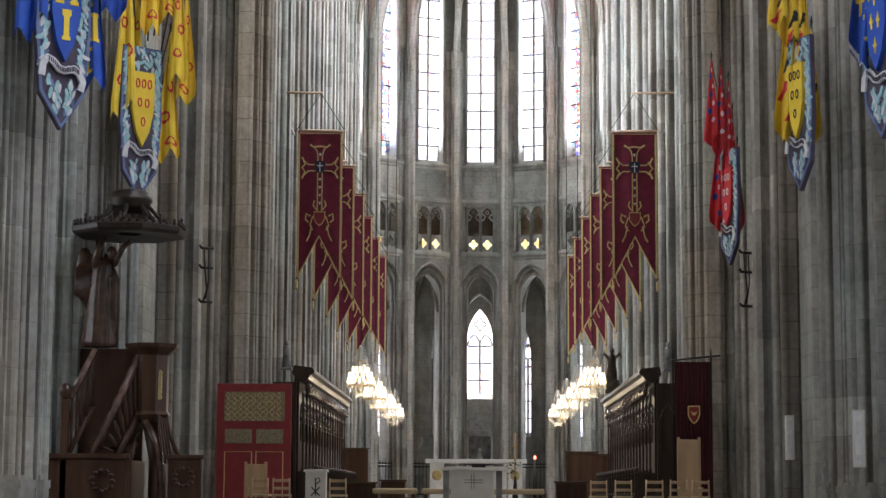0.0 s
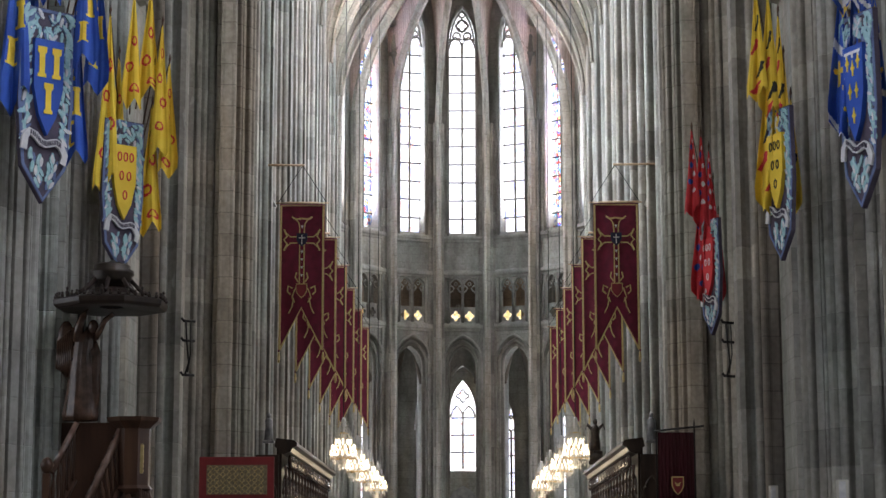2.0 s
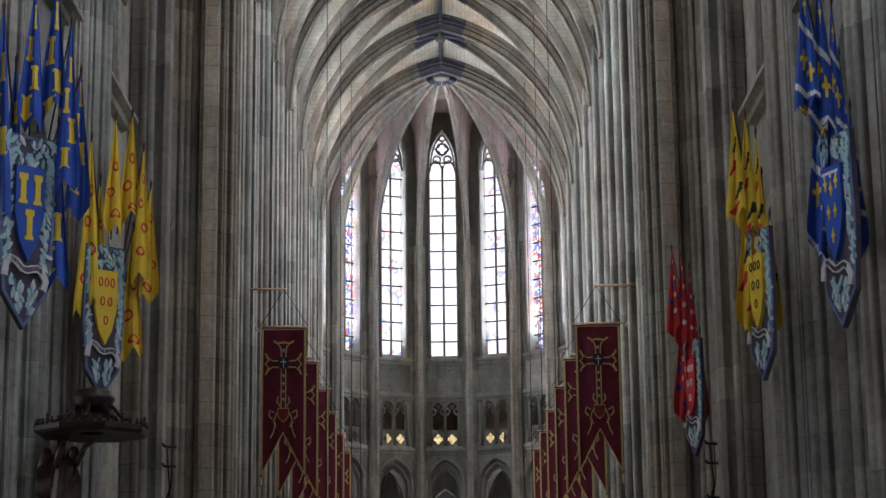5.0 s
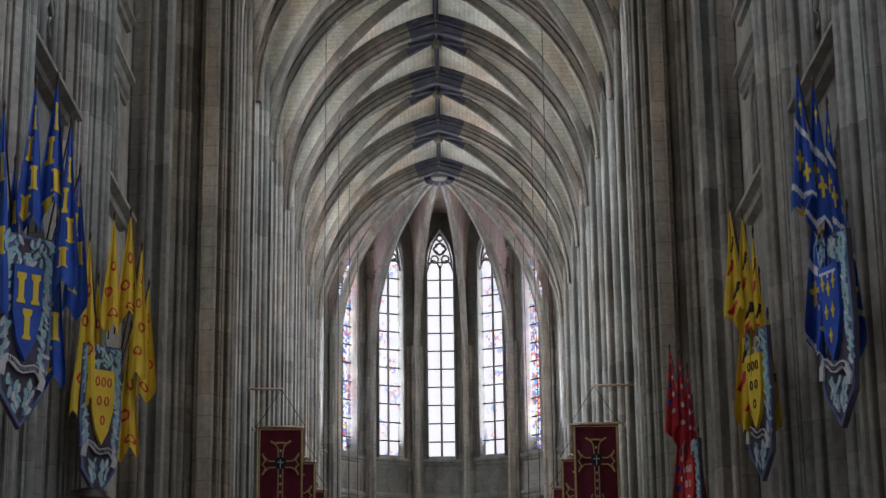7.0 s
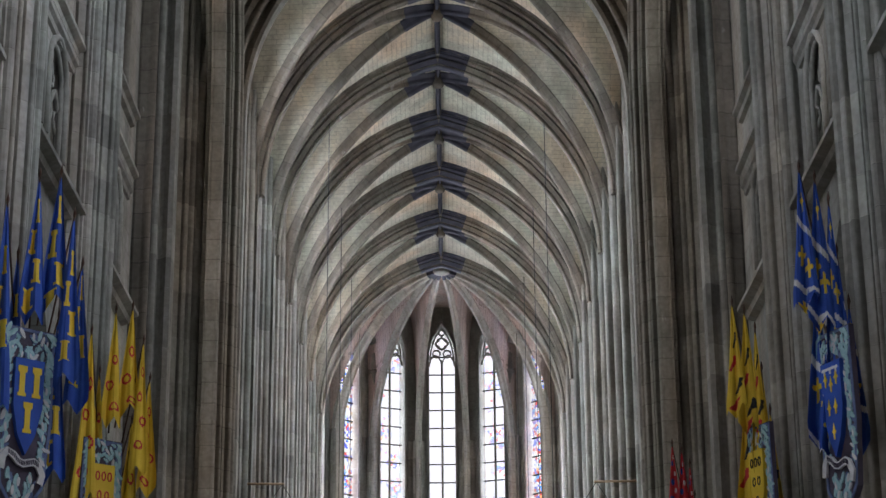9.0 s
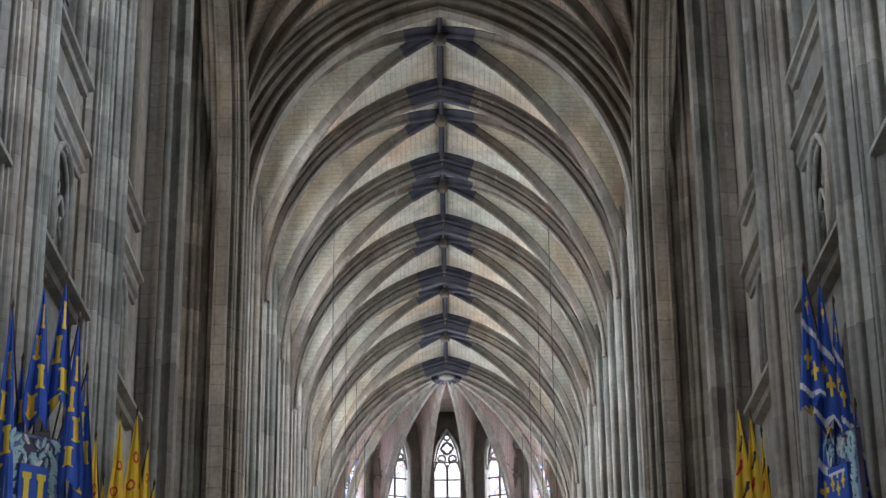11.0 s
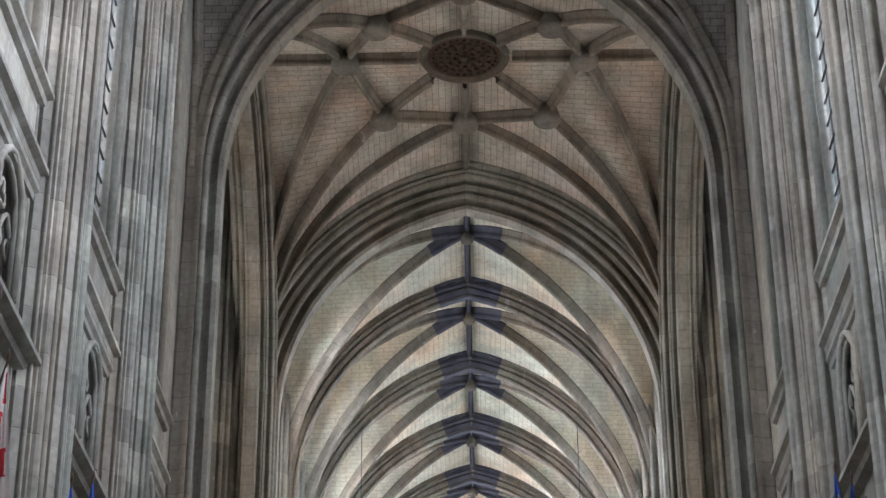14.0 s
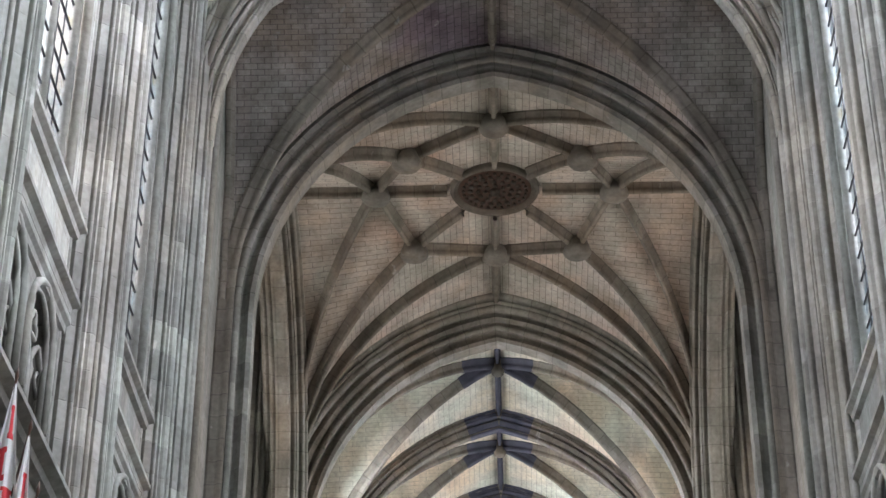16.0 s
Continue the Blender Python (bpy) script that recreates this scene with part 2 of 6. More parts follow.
# ---------------------------------------------------------------- mesh helpers
def mesh(name, verts, faces, smooth=False, uv=None):
    me = bpy.data.meshes.new(name)
    me.from_pydata([tuple(v) for v in verts], [], faces)
    me.update()
    if smooth:
        me.shade_smooth()
    if uv is not None:
        layer = me.uv_layers.new(name="UVMap")
        flat = np.array([uv[l.vertex_index] for l in me.loops], dtype=np.float32).ravel()
        layer.data.foreach_set("uv", flat)
    return me


def part(name, data, material, parent=None, label="", m=None):
    """Links a bmesh or mesh as one object under a thing or a part."""
    if isinstance(data, bmesh.types.BMesh):
        me = bpy.data.meshes.new(name)
        data.normal_update()
        data.to_mesh(me)
        data.free()
        data = me
    if not data.materials:
        data.materials.append(material)
    ob = new(name, data)
    if parent is not None:
        ob.parent = parent
    if m is not None:
        ob.matrix_basis = m
    if label:
        ob["label"] = label
    return ob


def thing(name, m, label, category, group="", kind=""):
    ob = new(name)
    ob.matrix_basis = m
    return tagged(ob, label, category, group, kind)


def box(bm, x0, x1, y0, y1, z0, z1, bevel=0.0):
    r = bmesh.ops.create_cube(bm, size=1)
    for v in r["verts"]:
        v.co = Vector(((x0 + x1) / 2 + v.co.x * (x1 - x0), (y0 + y1) / 2 + v.co.y * (y1 - y0), (z0 + z1) / 2 + v.co.z * (z1 - z0)))
    if bevel:
        es = {e for v in r["verts"] for e in v.link_edges}
        bmesh.ops.bevel(bm, geom=list(es), offset=bevel, segments=2, affect="EDGES", profile=0.6)
    return bm


def boxed(*a, bevel=0.0):
    return box(bmesh.new(), *a, bevel=bevel)


def lathe(profile, n=20, bm=None, at=(0, 0, 0)):
    """A turned body from (radius, height) pairs."""
    bm = bm or bmesh.new()
    rings = []
    for r, z in profile:
        rings.append([bm.verts.new((at[0] + r * math.cos(k * math.tau / n), at[1] + r * math.sin(k * math.tau / n), at[2] + z)) for k in range(n)])
    for a, b in zip(rings, rings[1:]):
        for k in range(n):
            f = bm.faces.new((a[k], a[(k + 1) % n], b[(k + 1) % n], b[k]))
            f.smooth = True
    bm.faces.new(rings[0][::-1])
    bm.faces.new(rings[-1])
    return bm


def tube(points, radius, n=6, bm=None):
    """A round bar along points; radius may be a list."""
    bm = bm or bmesh.new()
    pts = [Vector(p) for p in points]
    rad = radius if isinstance(radius, (list, tuple)) else [radius] * len(pts)
    rings = []
    for i, p in enumerate(pts):
        d = (pts[min(i + 1, len(pts) - 1)] - pts[max(i - 1, 0)]).normalized()
        u = d.cross(Vector((0, 0, 1)) if abs(d.z) < 0.9 else Vector((1, 0, 0))).normalized()
        w = d.cross(u)
        rings.append([bm.verts.new(p + rad[i] * (u * math.cos(k * math.tau / n) + w * math.sin(k * math.tau / n))) for k in range(n)])
    for a, b in zip(rings, rings[1:]):
        for k in range(n):
            bm.faces.new((a[k], a[(k + 1) % n], b[(k + 1) % n], b[k])).smooth = True
    bm.faces.new(rings[0][::-1])
    bm.faces.new(rings[-1])
    return bm


def pointed(half, rise):
    """Heights over the springing of a two-centred arch of that half span and rise, as a function of the distance from its middle."""
    e = (rise * rise - half * half) / (2 * half)
    r = half + e
    return lambda x: math.sqrt(max(r * r - (min(abs(x), half) + e) ** 2, 0.0))


def arch_points(half, spring, apex, n=10):
    """The outline of a pointed opening from its left springing over the apex to the right one."""
    rise = apex - spring
    e = (rise * rise - half * half) / (2 * half)
    r = half + e
    top = math.atan2(rise, e)
    left = [(e - r * math.cos(top * k / n), spring + r * math.sin(top * k / n)) for k in range(n + 1)]
    return left + [(-x, z) for x, z in reversed(left[:-1])]


def sweep(section, frames, closed=False):
    """Carries a cross-section of (side, down) pairs along frames of (place, side axis, down axis)."""
    verts, faces, k = [], [], len(section)
    for p, s, d in frames:
        verts += [p + s * a + d * b for a, b in section]
    for i in range(len(frames) - 1):
        for j in range(k if closed else k - 1):
            j2 = (j + 1) % k
            faces.append((i * k + j, i * k + j2, (i + 1) * k + j2, (i + 1) * k + j))
    return verts, faces


def moulding(width, depth, kind=0):
    """Half-profile pairs of a moulded arch order: rolls and hollows stepping in towards its soffit."""
    w, out = width, []
    if kind == 0:      # thin vault rib: fillet roll with hollows
        pts = [(1, 0), (1, 0.2), (0.84, 0.27), (0.6, 0.4), (0.4, 0.52), (0.38, 0.62), (0.48, 0.72), (0.48, 0.85), (0.36, 0.95), (0.14, 1.0)]
    elif kind == 2:    # great arch: strong rolls and hollows, a flat soffit
        way = rolled([(w, -0.2 * depth), (w, 0.1 * depth), (0.66 * w, 0.42 * depth), (0.6 * w, 0.54 * depth), (0.3 * w, 0.9 * depth), (0.24 * w, depth)], 0.15, 1)
        return way + [(-x, y) for x, y in reversed(way)]
    else:              # broad arch: rolls and hollows step in towards the soffit
        way = rolled([(w, -0.2 * depth), (w, 0.08 * depth), (0.72 * w, 0.38 * depth), (0.62 * w, 0.48 * depth), (0.36 * w, 0.82 * depth), (0.17 * w, depth)], 0.095, 1)
        return way + [(-x, y) for x, y in reversed(way)]
    half = [(a * w, b * depth) for a, b in pts]
    return half + [(-a, b) for a, b in reversed(half)]

# ---------------------------------------------------------------- structure: floor, piers, walls
def slab(name, x0, x1, y0, y1, z0, z1, material, label):
    vs = [(x, y, z) for z in (z0, z1) for y in (y0, y1) for x in (x0, x1)]
    fs = [(0, 2, 3, 1), (4, 5, 7, 6), (0, 1, 5, 4), (2, 6, 7, 3), (0, 4, 6, 2), (1, 3, 7, 5)]
    wide = (x1 - x0) * (y1 - y0) > 0.5 * (z1 - z0) * max(x1 - x0, y1 - y0)
    uv = [(x, y) if wide else (x + y, z) for x, y, z in vs]
    return tagged(part(name, mesh(name, vs, fs, uv=uv), material), label, name.split("_")[0], kind="structure")


slab("floor", -16, 16, -24, 120, -0.3, 0.0, FLOOR_STONE, "pale worn limestone slab floor of the church")
slab("podium", -5.6, 5.6, 39.6, 120, 0.004, PODIUM, FLOOR_STONE, "raised stone platform of crossing and choir")
slab("wall_aisle_west", -16.4, -16, -24, 120, 0, 13.5, ASHLAR, "plain outer aisle wall of grey limestone")
slab("wall_aisle_east", 16, 16.4, -24, 120, 0, 13.5, ASHLAR, "plain outer aisle wall of grey limestone")
# unseen shell added to keep the sky's light out of the gaps
slab("wall_front", -16, 16, -24.4, -24, 0, 34, ASHLAR, "unseen plain wall added to close the nave against outside light")
slab("roof", -8.2, 8.2, -24.4, 102.6, 33.0, 33.3, ASHLAR, "unseen roof slab added above the vaults to block sky light")
slab("roof", -16.4, -8.2, 37.4, 56.2, 33.0, 33.3, ASHLAR, "unseen roof slab added over the transept arm to block sky light")
slab("roof", 8.2, 16.4, 37.4, 56.2, 33.0, 33.3, ASHLAR, "unseen roof slab added over the transept arm to block sky light")
slab("wall_transept_end", -16.4, -16.0, 37.4, 56.2, 13.5, 33.0, ASHLAR, "unseen plain end wall added to close the transept arm")
slab("wall_transept_end", 16.0, 16.4, 37.4, 56.2, 13.5, 33.0, ASHLAR, "unseen plain end wall added to close the transept arm")


# one after another down a pier: width, how far it stands out, 1 for a flat fillet
ELEMENTS = ((1.45, 0.5, 0), (0.45, -1.3, 0), (0.35, 0.1, 1), (0.8, 0.46, 0), (0.55, -1.3, 0), (1.3, 0.06, 1), (0.35, -1.2, 0), (0.55, 0.5, 0), (0.7, -1.1, 0), (0.4, 0.12, 1))


def rolled(anchors, unit=0.16, out_side=1):
    """A pier's outline between anchors, broken into rolls, flat fillets and deep hollows of uneven width, about one unit each."""
    out = []
    turn = 0
    for (x0, y0), (x1, y1) in zip(anchors, anchors[1:]):
        d = math.hypot(x1 - x0, y1 - y0)
        k = max(1, round(d / unit))
        row = [ELEMENTS[(turn + i) % len(ELEMENTS)] for i in range(k)]
        total, at = sum(e[0] for e in row), 0.0
        nx, ny = (y1 - y0) / d, -(x1 - x0) / d
        for size, a, flat in row:
            w = size / total * d
            for f, g in ((0.0, 0.0), (0.04, 1.0), (0.96, 1.0)) if flat else ((0.0, 0.0), (0.1, 0.62), (0.3, 0.95), (0.5, 1.02), (0.7, 0.95), (0.9, 0.62)):
                s = (at + f * w) / d
                out.append((x0 + (x1 - x0) * s + out_side * nx * a * g * w, y0 + (y1 - y0) * s + out_side * ny * a * g * w))
            at += w
        turn += k
    out.append(anchors[-1])
    return out


def pier_outline(half, front, back, unit=0.16):
    """Outline in (along the nave, towards the middle), seen from above, symmetrical."""
    side = [(half, back), (half, -0.35), (half * 0.72, 0.10 * front), (half * 0.62, 0.42 * front), (half * 0.34, 0.62 * front), (0.17, front), (-0.17, front)]
    side += [(-a, b) for a, b in reversed(side[:-2])]
    return rolled(side, unit)


def pieces_of(outline, cuts):
    """The outline split at those places into overlapping stretches: the blocks of one course."""
    n = len(outline)
    idx = [0] + [int(c * (n - 1)) for c in cuts] + [n - 1]
    return [outline[a:b + 1] for a, b in zip(idx, idx[1:])]


def pier(label, place, turn, outline, top, h, base=True, bottom=0.0, split=(0.36, 0.5, 0.66)):
    """A compound pier of stone courses, each course of several blocks."""
    ob = thing("pier", pose(*place, 0, 0, turn), label, "pier", kind="structure")
    meshes = []
    n = len(outline)
    cx, cy = sum(p[0] for p in outline) / n, sum(p[1] for p in outline) / n
    for cuts in (split, tuple(c - 0.07 for c in split)):
        row = []
        for seg in pieces_of(outline, cuts):
            verts, k = [], len(seg)
            for z, s in ((0.0, 0.994), (0.012, 1.0), (h - 0.012, 1.0), (h, 0.994)):
                verts += [(cx + (x - cx) * s, cy + (y - cy) * s, z) for x, y in seg]
            faces = [(r * k + j, r * k + j + 1, (r + 1) * k + j + 1, (r + 1) * k + j) for r in range(3) for j in range(k - 1)]
            me = mesh("stone_block", verts, faces)
            me.materials.append(STONE)
            row.append(me)
        meshes.append(row)
    z, i = bottom, 0
    while z < top - 0.01:
        for me in meshes[i % 2]:
            b = part("stone_block", me, STONE, ob)
            b.location = (0, 0, z)
        z, i = z + h, i + 1
    if base:
        bm = bmesh.new()
        for z0, z1, grow in ((0, 0.9, 0.1), (0.9, 1.0, 0.08), (1.0, 1.55, 0.06), (1.55, 1.66, 0.08), (1.66, 1.72, 0.03)):
            ring = [bm.verts.new((x * (1 + grow / 1.5), y + grow * (1 if y > 0 else 0.2), zz)) for zz in (z0, z1) for x, y in outline[::6]]
            k = len(ring) // 2
            for j in range(k - 1):
                bm.faces.new((ring[j], ring[j + 1], ring[k + j + 1], ring[k + j]))
            bm.faces.new(ring[k:])
        part("plinth", bm, STONE, ob, "moulded stone plinth")
    return ob


NAVE_OUT = pier_outline(1.5, 0.62, -1.9, 0.088)
CHOIR_OUT = pier_outline(1.35, 0.72, -1.7, 0.19)
for y in NAVE_PIERS:
    near = y > 15
    for s in (-1, 1):
        pier("tall compound pier of grey limestone courses with clustered shafts", (s * NAVE_X, y, 0), 90 if s > 0 else -90, NAVE_OUT,
             SPRING + 3.2, 0.62 if near else 3.0, base=near)
for y in CHOIR_PIERS:
    for s in (-1, 1):
        pier("pale choir pier of limestone with slender clustered shafts", (s * CHOIR_X + axis(y), y, 0), 90 if s > 0 else -90, CHOIR_OUT,
             SPRING + 3.0, 0.95, base=False, split=(0.5,))


# the four great piers of the crossing: their jambs carry the mouldings of the arches down to the ground
ARCH_HALF, ARCH_DEEP, ARCH_WIDE = CLEAR + 1.05, 1.15, 0.95
for (ya, yb), sy in ((WEST_ARCH, 1), (EAST_ARCH, -1)):
    yc = (ya + yb) / 2
    jamb = [(ARCH_HALF - d, a) for a, d in reversed(moulding(ARCH_WIDE, ARCH_DEEP, 2))]
    front = rolled([(8.7, -sy * 1.95), (7.7, -sy * 1.8), (7.0, -sy * 1.35), (ARCH_HALF + 0.23, -sy * 1.0)], 0.095, -sy)
    back = rolled([(ARCH_HALF + 0.23, sy * 1.0), (7.15, sy * 1.3), (7.9, sy * 1.8), (8.7, sy * 2.2)], 0.12, -sy)
    if sy < 0:
        jamb = jamb[::-1]
    plan = front + jamb + back
    for s in (-1, 1):
        pts = [(s * x, y) for x, y in plan]
        if s * sy < 0:
            pts = pts[::-1]
        pier("massive crossing pier of grey limestone with clustered shafts", (0, yc, 0), 0, pts, SPRING, 0.664, base=False, split=(0.3, 0.42, 0.5, 0.58, 0.7))
        high = [(s * max(abs(x), ARCH_HALF + 0.15), y) for x, y in pts]
        pier("upper part of the crossing pier above its arch springing", (0, yc, 0), 0, high, RIDGE, 0.664, base=False, bottom=SPRING, split=(0.5,))


def arch_wall(u0, u1, z0, z1, holes, depth, n=8, slope=0.3):
    """A wall in (u, z) with pointed openings (middle, half, sill, spring, apex) side by side; reveals go back by depth. Returns verts (u, d, z), faces, uv."""
    verts, faces = [], []

    def quad(*ps):
        i = len(verts)
        verts.extend(ps)
        faces.append(tuple(range(i, i + len(ps))))
    u = u0
    for c, half, sill, spring, apex in holes:
        quad((u, 0, z0), (c - half, 0, z0), (c - half, 0, z1), (u, 0, z1))
        if sill > z0:
            quad((c - half, 0, z0), (c + half, 0, z0), (c + half, 0, sill), (c - half, 0, sill))
            quad((c - half, 0, sill), (c + half, 0, sill), (c + half, depth, sill + slope), (c - half, depth, sill + slope))
        out = [(c - half, sill)] + [(c + a, z) for a, z in arch_points(half, spring, apex, n)] + [(c + half, sill)]
        for (a, za), (b, zb) in zip(out, out[1:]):
            if b - a > 1e-6:
                quad((a, 0, za), (b, 0, zb), (b, 0, z1), (a, 0, z1))
            quad((a, 0, za), (a, depth, za), (b, depth, zb), (b, 0, zb))
        u = c + half
    quad((u, 0, z0), (u1, 0, z0), (u1, 0, z1), (u, 0, z1))
    return verts, faces


def wall_part(name, verts, faces, place, material=None, parent=None):
    """Puts a wall of arch_wall() where place(u, d, z) says."""
    vs = [place(*v) for v in verts]
    uv = [(v[0] + v[1], v[2]) for v in verts]
    return part(name, mesh(name, vs, faces, uv=uv), material or ASHLAR, parent)


def hood(place, c, half, sill, spring, apex, front, parent, name="window_moulding", size=0.09, n=8):
    """A roll moulding round a pointed opening."""
    pts = [(c - half, sill)] + [(c + a, z) for a, z in arch_points(half, spring, apex, n)] + [(c + half, sill)]
    return part(name, tube([place(u, front, z) for u, z in pts], size, 6), STONE, parent)


def window(place, c, half, sill, spring, apex, glass, parent_name="window", lights=2, bars=0.95, d=0.5, heavy=0.0, bar=0.042):
    """A traceried window: panes between stone mullions, lead bars, a small rose of tracery on top."""
    ob = thing(parent_name, Matrix(), "tall pointed leaded window with stone mullion and tracery", "window", kind="structure")
    pts = [(c - half, sill)] + [(c + a, z) for a, z in arch_points(half, spring, apex, 8)] + [(c + half, sill)]
    vs = [place(u, d, z) for u, z in pts]
    g = part("pane", mesh("pane", vs, [tuple(range(len(vs)))]), glass, ob, "leaded glass, mostly clear with coloured pieces")
    g.visible_shadow = False
    w = 2 * half / lights
    for k in range(1, lights):
        u = c - half + w * k
        part("mullion", tube([place(u, d - 0.06, sill), place(u, d - 0.06, spring)], 0.07, 6), STONE, ob)
    for k in range(lights):
        a = [(c - half + w * (k + 0.5) + x, z) for x, z in arch_points(w / 2, spring - w * 0.5, spring + w * 0.45, 5)]
        part("tracery", tube([place(u, d - 0.06, z) for u, z in a], 0.05, 5), STONE, ob)
    q = min(half * 0.42, (apex - spring) * 0.25)
    zc = spring + (apex - spring) * 0.52
    ring = [place(c + q * (1 + 0.28 * math.cos(4 * t)) * math.cos(t), d - 0.06, zc + q * (1 + 0.28 * math.cos(4 * t)) * math.sin(t)) for t in [math.tau * k / 24 for k in range(25)]]
    part("tracery", tube(ring, 0.05, 5), STONE, ob)
    if heavy:                # solid stone head pierced by small lights
        for dx, dz, e in ((0, 0.52, 0.36), (-0.42, 0.2, 0.2), (0.42, 0.2, 0.2), (0, 0.86, 0.14)):
            zz, e = spring + (apex - spring) * dz, e * half + heavy
            part("tracery", tube([place(c + dx * half + e * math.cos(t), d - 0.05, zz + e * math.sin(t)) for t in [math.tau * k / 18 for k in range(19)]], heavy, 6), STONE, ob)
        side = [(c + x * 0.93, z) for x, z in arch_points(half, spring, apex, 10)]
        part("tracery", tube([place(u, d - 0.05, z) for u, z in side], heavy * 0.9, 6), STONE, ob)
    for k in range(lights if bar < 0.04 else 0):     # upright leads between the bars
        for q in (0.33, 0.67):
            u = c - half + w * (k + q)
            part("lead", tube([place(u, d - 0.02, sill), place(u, d - 0.02, spring)], 0.014, 4), LEAD, ob)
    z = sill + bars
    while z < spring + 0.3:
        part("saddle_bar", tube([place(c - half, d - 0.03, z), place(c + half, d - 0.03, z)], bar, 4), LEAD, ob)
        z += bars
    return ob


def ledge(name, place, u0, u1, z, out, label, high=0.28):
    """A sloping string course."""
    prof = [(0.06, high * 0.9), (-out * 0.85, 0.06), (-out, 0.0), (-out, -0.08), (-out * 0.55, -0.14), (-out * 0.45, -0.24), (0.06, -0.3)]
    vs = [place(u, a, z + b) for u in (u0, u1) for a, b in prof]
    k = len(prof)
    fs = [(j, j + 1, k + j + 1, k + j) for j in range(k - 1)] + [tuple(range(k)), tuple(range(2 * k - 1, k - 1, -1))]
    return tagged(part(name, mesh(name, vs, fs), STONE), label, "ledge", kind="structure")


def bay(y0, y1, s, X, string, trif, sill, glass, watts, pier_half, drop):
    """One bay of a side wall: arcade, triforium, clerestory window. s: side."""
    c, h = (y0 + y1) / 2, (y1 - y0) / 2

    def place(u, d, z):
        return (s * (X + d) + axis(u), u, z)
    w = thing("wall_bay", Matrix(), "limestone bay wall with arcade, blind triforium and clerestory window", "wall", kind="structure")
    top = RIDGE + 0.6
    wall_part("arcade_wall", *arch_wall(y0, y1, 0, string, [(c, h - pier_half, 0, string - 4.4, string - 1.1)], 1.6), place, parent=w)
    g = (h - pier_half) * 0.5
    hs = [(c - g, g * 0.8, string + 0.55, trif - 1.3, trif - 0.45), (c + g, g * 0.8, string + 0.55, trif - 1.3, trif - 0.45)]
    wall_part("triforium_wall", *arch_wall(y0, y1, string, trif, hs, 0.6, 5), place, parent=w)
    for hc, hh, hsill, hsp, hap in hs:
        hood(place, hc, hh * 0.98, hsill, hsp, hap, -0.02, w, "triforium_moulding", 0.07, 5)
        for k in (-1, 1):
            a = [(hc + k * hh * 0.5 + x, z) for x, z in arch_points(hh * 0.46, hsp - 0.55, hsp + 0.05, 4)]
            hsx = [(a[0][0], hsill)] + a + [(a[-1][0], hsill)]
            part("triforium_tracery", tube([place(u, 0.1, z) for u, z in hsx], 0.05, 5), STONE, w)
            for q in (-1, 1):
                e = hc + k * hh * 0.5
                part("cusp", tube([place(e + q * hh * 0.44, 0.12, hsp - 0.6), place(e + q * hh * 0.2, 0.12, hsp - 0.5), place(e + q * hh * 0.14, 0.12, hsp - 0.34), place(e + q * hh * 0.3, 0.12, hsp - 0.24)], 0.035, 5), STONE, w)
        part("eyelet", tube([place(hc + 0.24 * hh * (1 + 0.25 * math.cos(3 * q)) * math.sin(q), 0.1, hsp + 0.2 + 0.24 * hh * (1 + 0.25 * math.cos(3 * q)) * math.cos(q)) for q in [math.tau * m / 20 for m in range(21)]], 0.035, 5), STONE, w)
        hood(place, hc, hh * 0.86, hsill, hsp, hap - 0.14, 0.04, w, "triforium_moulding", 0.05, 6)
    wall_part("triforium_back", *arch_wall(y0, y1, string, trif, [], 0), lambda u, d, z: place(u, 0.62, z), parent=w)
    half = (h - pier_half) * 0.56
    wa = RIDGE - 2.2
    wall_part("clerestory_wall", *arch_wall(y0, y1, trif, top, [(c, half + 0.3, sill, wa - 2.6, wa + 0.45)], 0.9), place, parent=w)
    hood(place, c, half + 0.34, sill, wa - 2.6, wa + 0.5, -0.02, w)
    hood(place, c, half + 0.16, sill, wa - 2.6, wa + 0.3, 0.1, w)
    window(place, c, half + 0.12, sill + 0.1, wa - 2.5, wa + 0.2, glass, d=0.18, bars=0.48 if y1 < 40 else 0.95, bar=0.022 if y1 < 40 else 0.042)
    lo, hi = c - h + pier_half * 0.5, c + h - pier_half * 0.5
    for z, out, lab in ((string, 0.34, "sloping stone string course below the triforium"), (trif, 0.22, "moulded stone string course above the triforium"),
                        (sill, 0.2, "sloping stone window sill"), (trif - 0.32, 0.12, "small moulded band under the string course")):
        ledge("string_course", place, lo, hi, z, out, lab)
    if watts:
        day_lamp((s * (X + 1.4), c, (sill + wa) / 2), (0, c, (sill + wa) / 2 - drop), 2 * half, wa - sill, watts, (0.84, 0.878, 1.02) if y1 < 40 else DAY)
    return w


ys = NAVE_PIERS + [38.5]
for y0, y1 in zip(ys, ys[1:]):
    for s in (-1, 1):
        bay(y0, y1, s, NAVE_X, NAVE_STRING, NAVE_TRIF, NAVE_SILL, GLASS_OLD, (110 if y0 > 30 else 600 if y0 > 24 else 1300) * (1.2 if s > 0 else 0.84), 1.35, 3.0)
ys = [55.2] + CHOIR_PIERS
for y0, y1 in zip(ys, ys[1:]):
    for s in (-1, 1):
        bay(y0, y1, s, CHOIR_X, CHOIR_STRING, CHOIR_TRIF, CHOIR_SILL, GLASS, (1150 + 22 * (y0 - 55)) * (0.74 if s > 0 else 1.18), 1.2, 4.0)

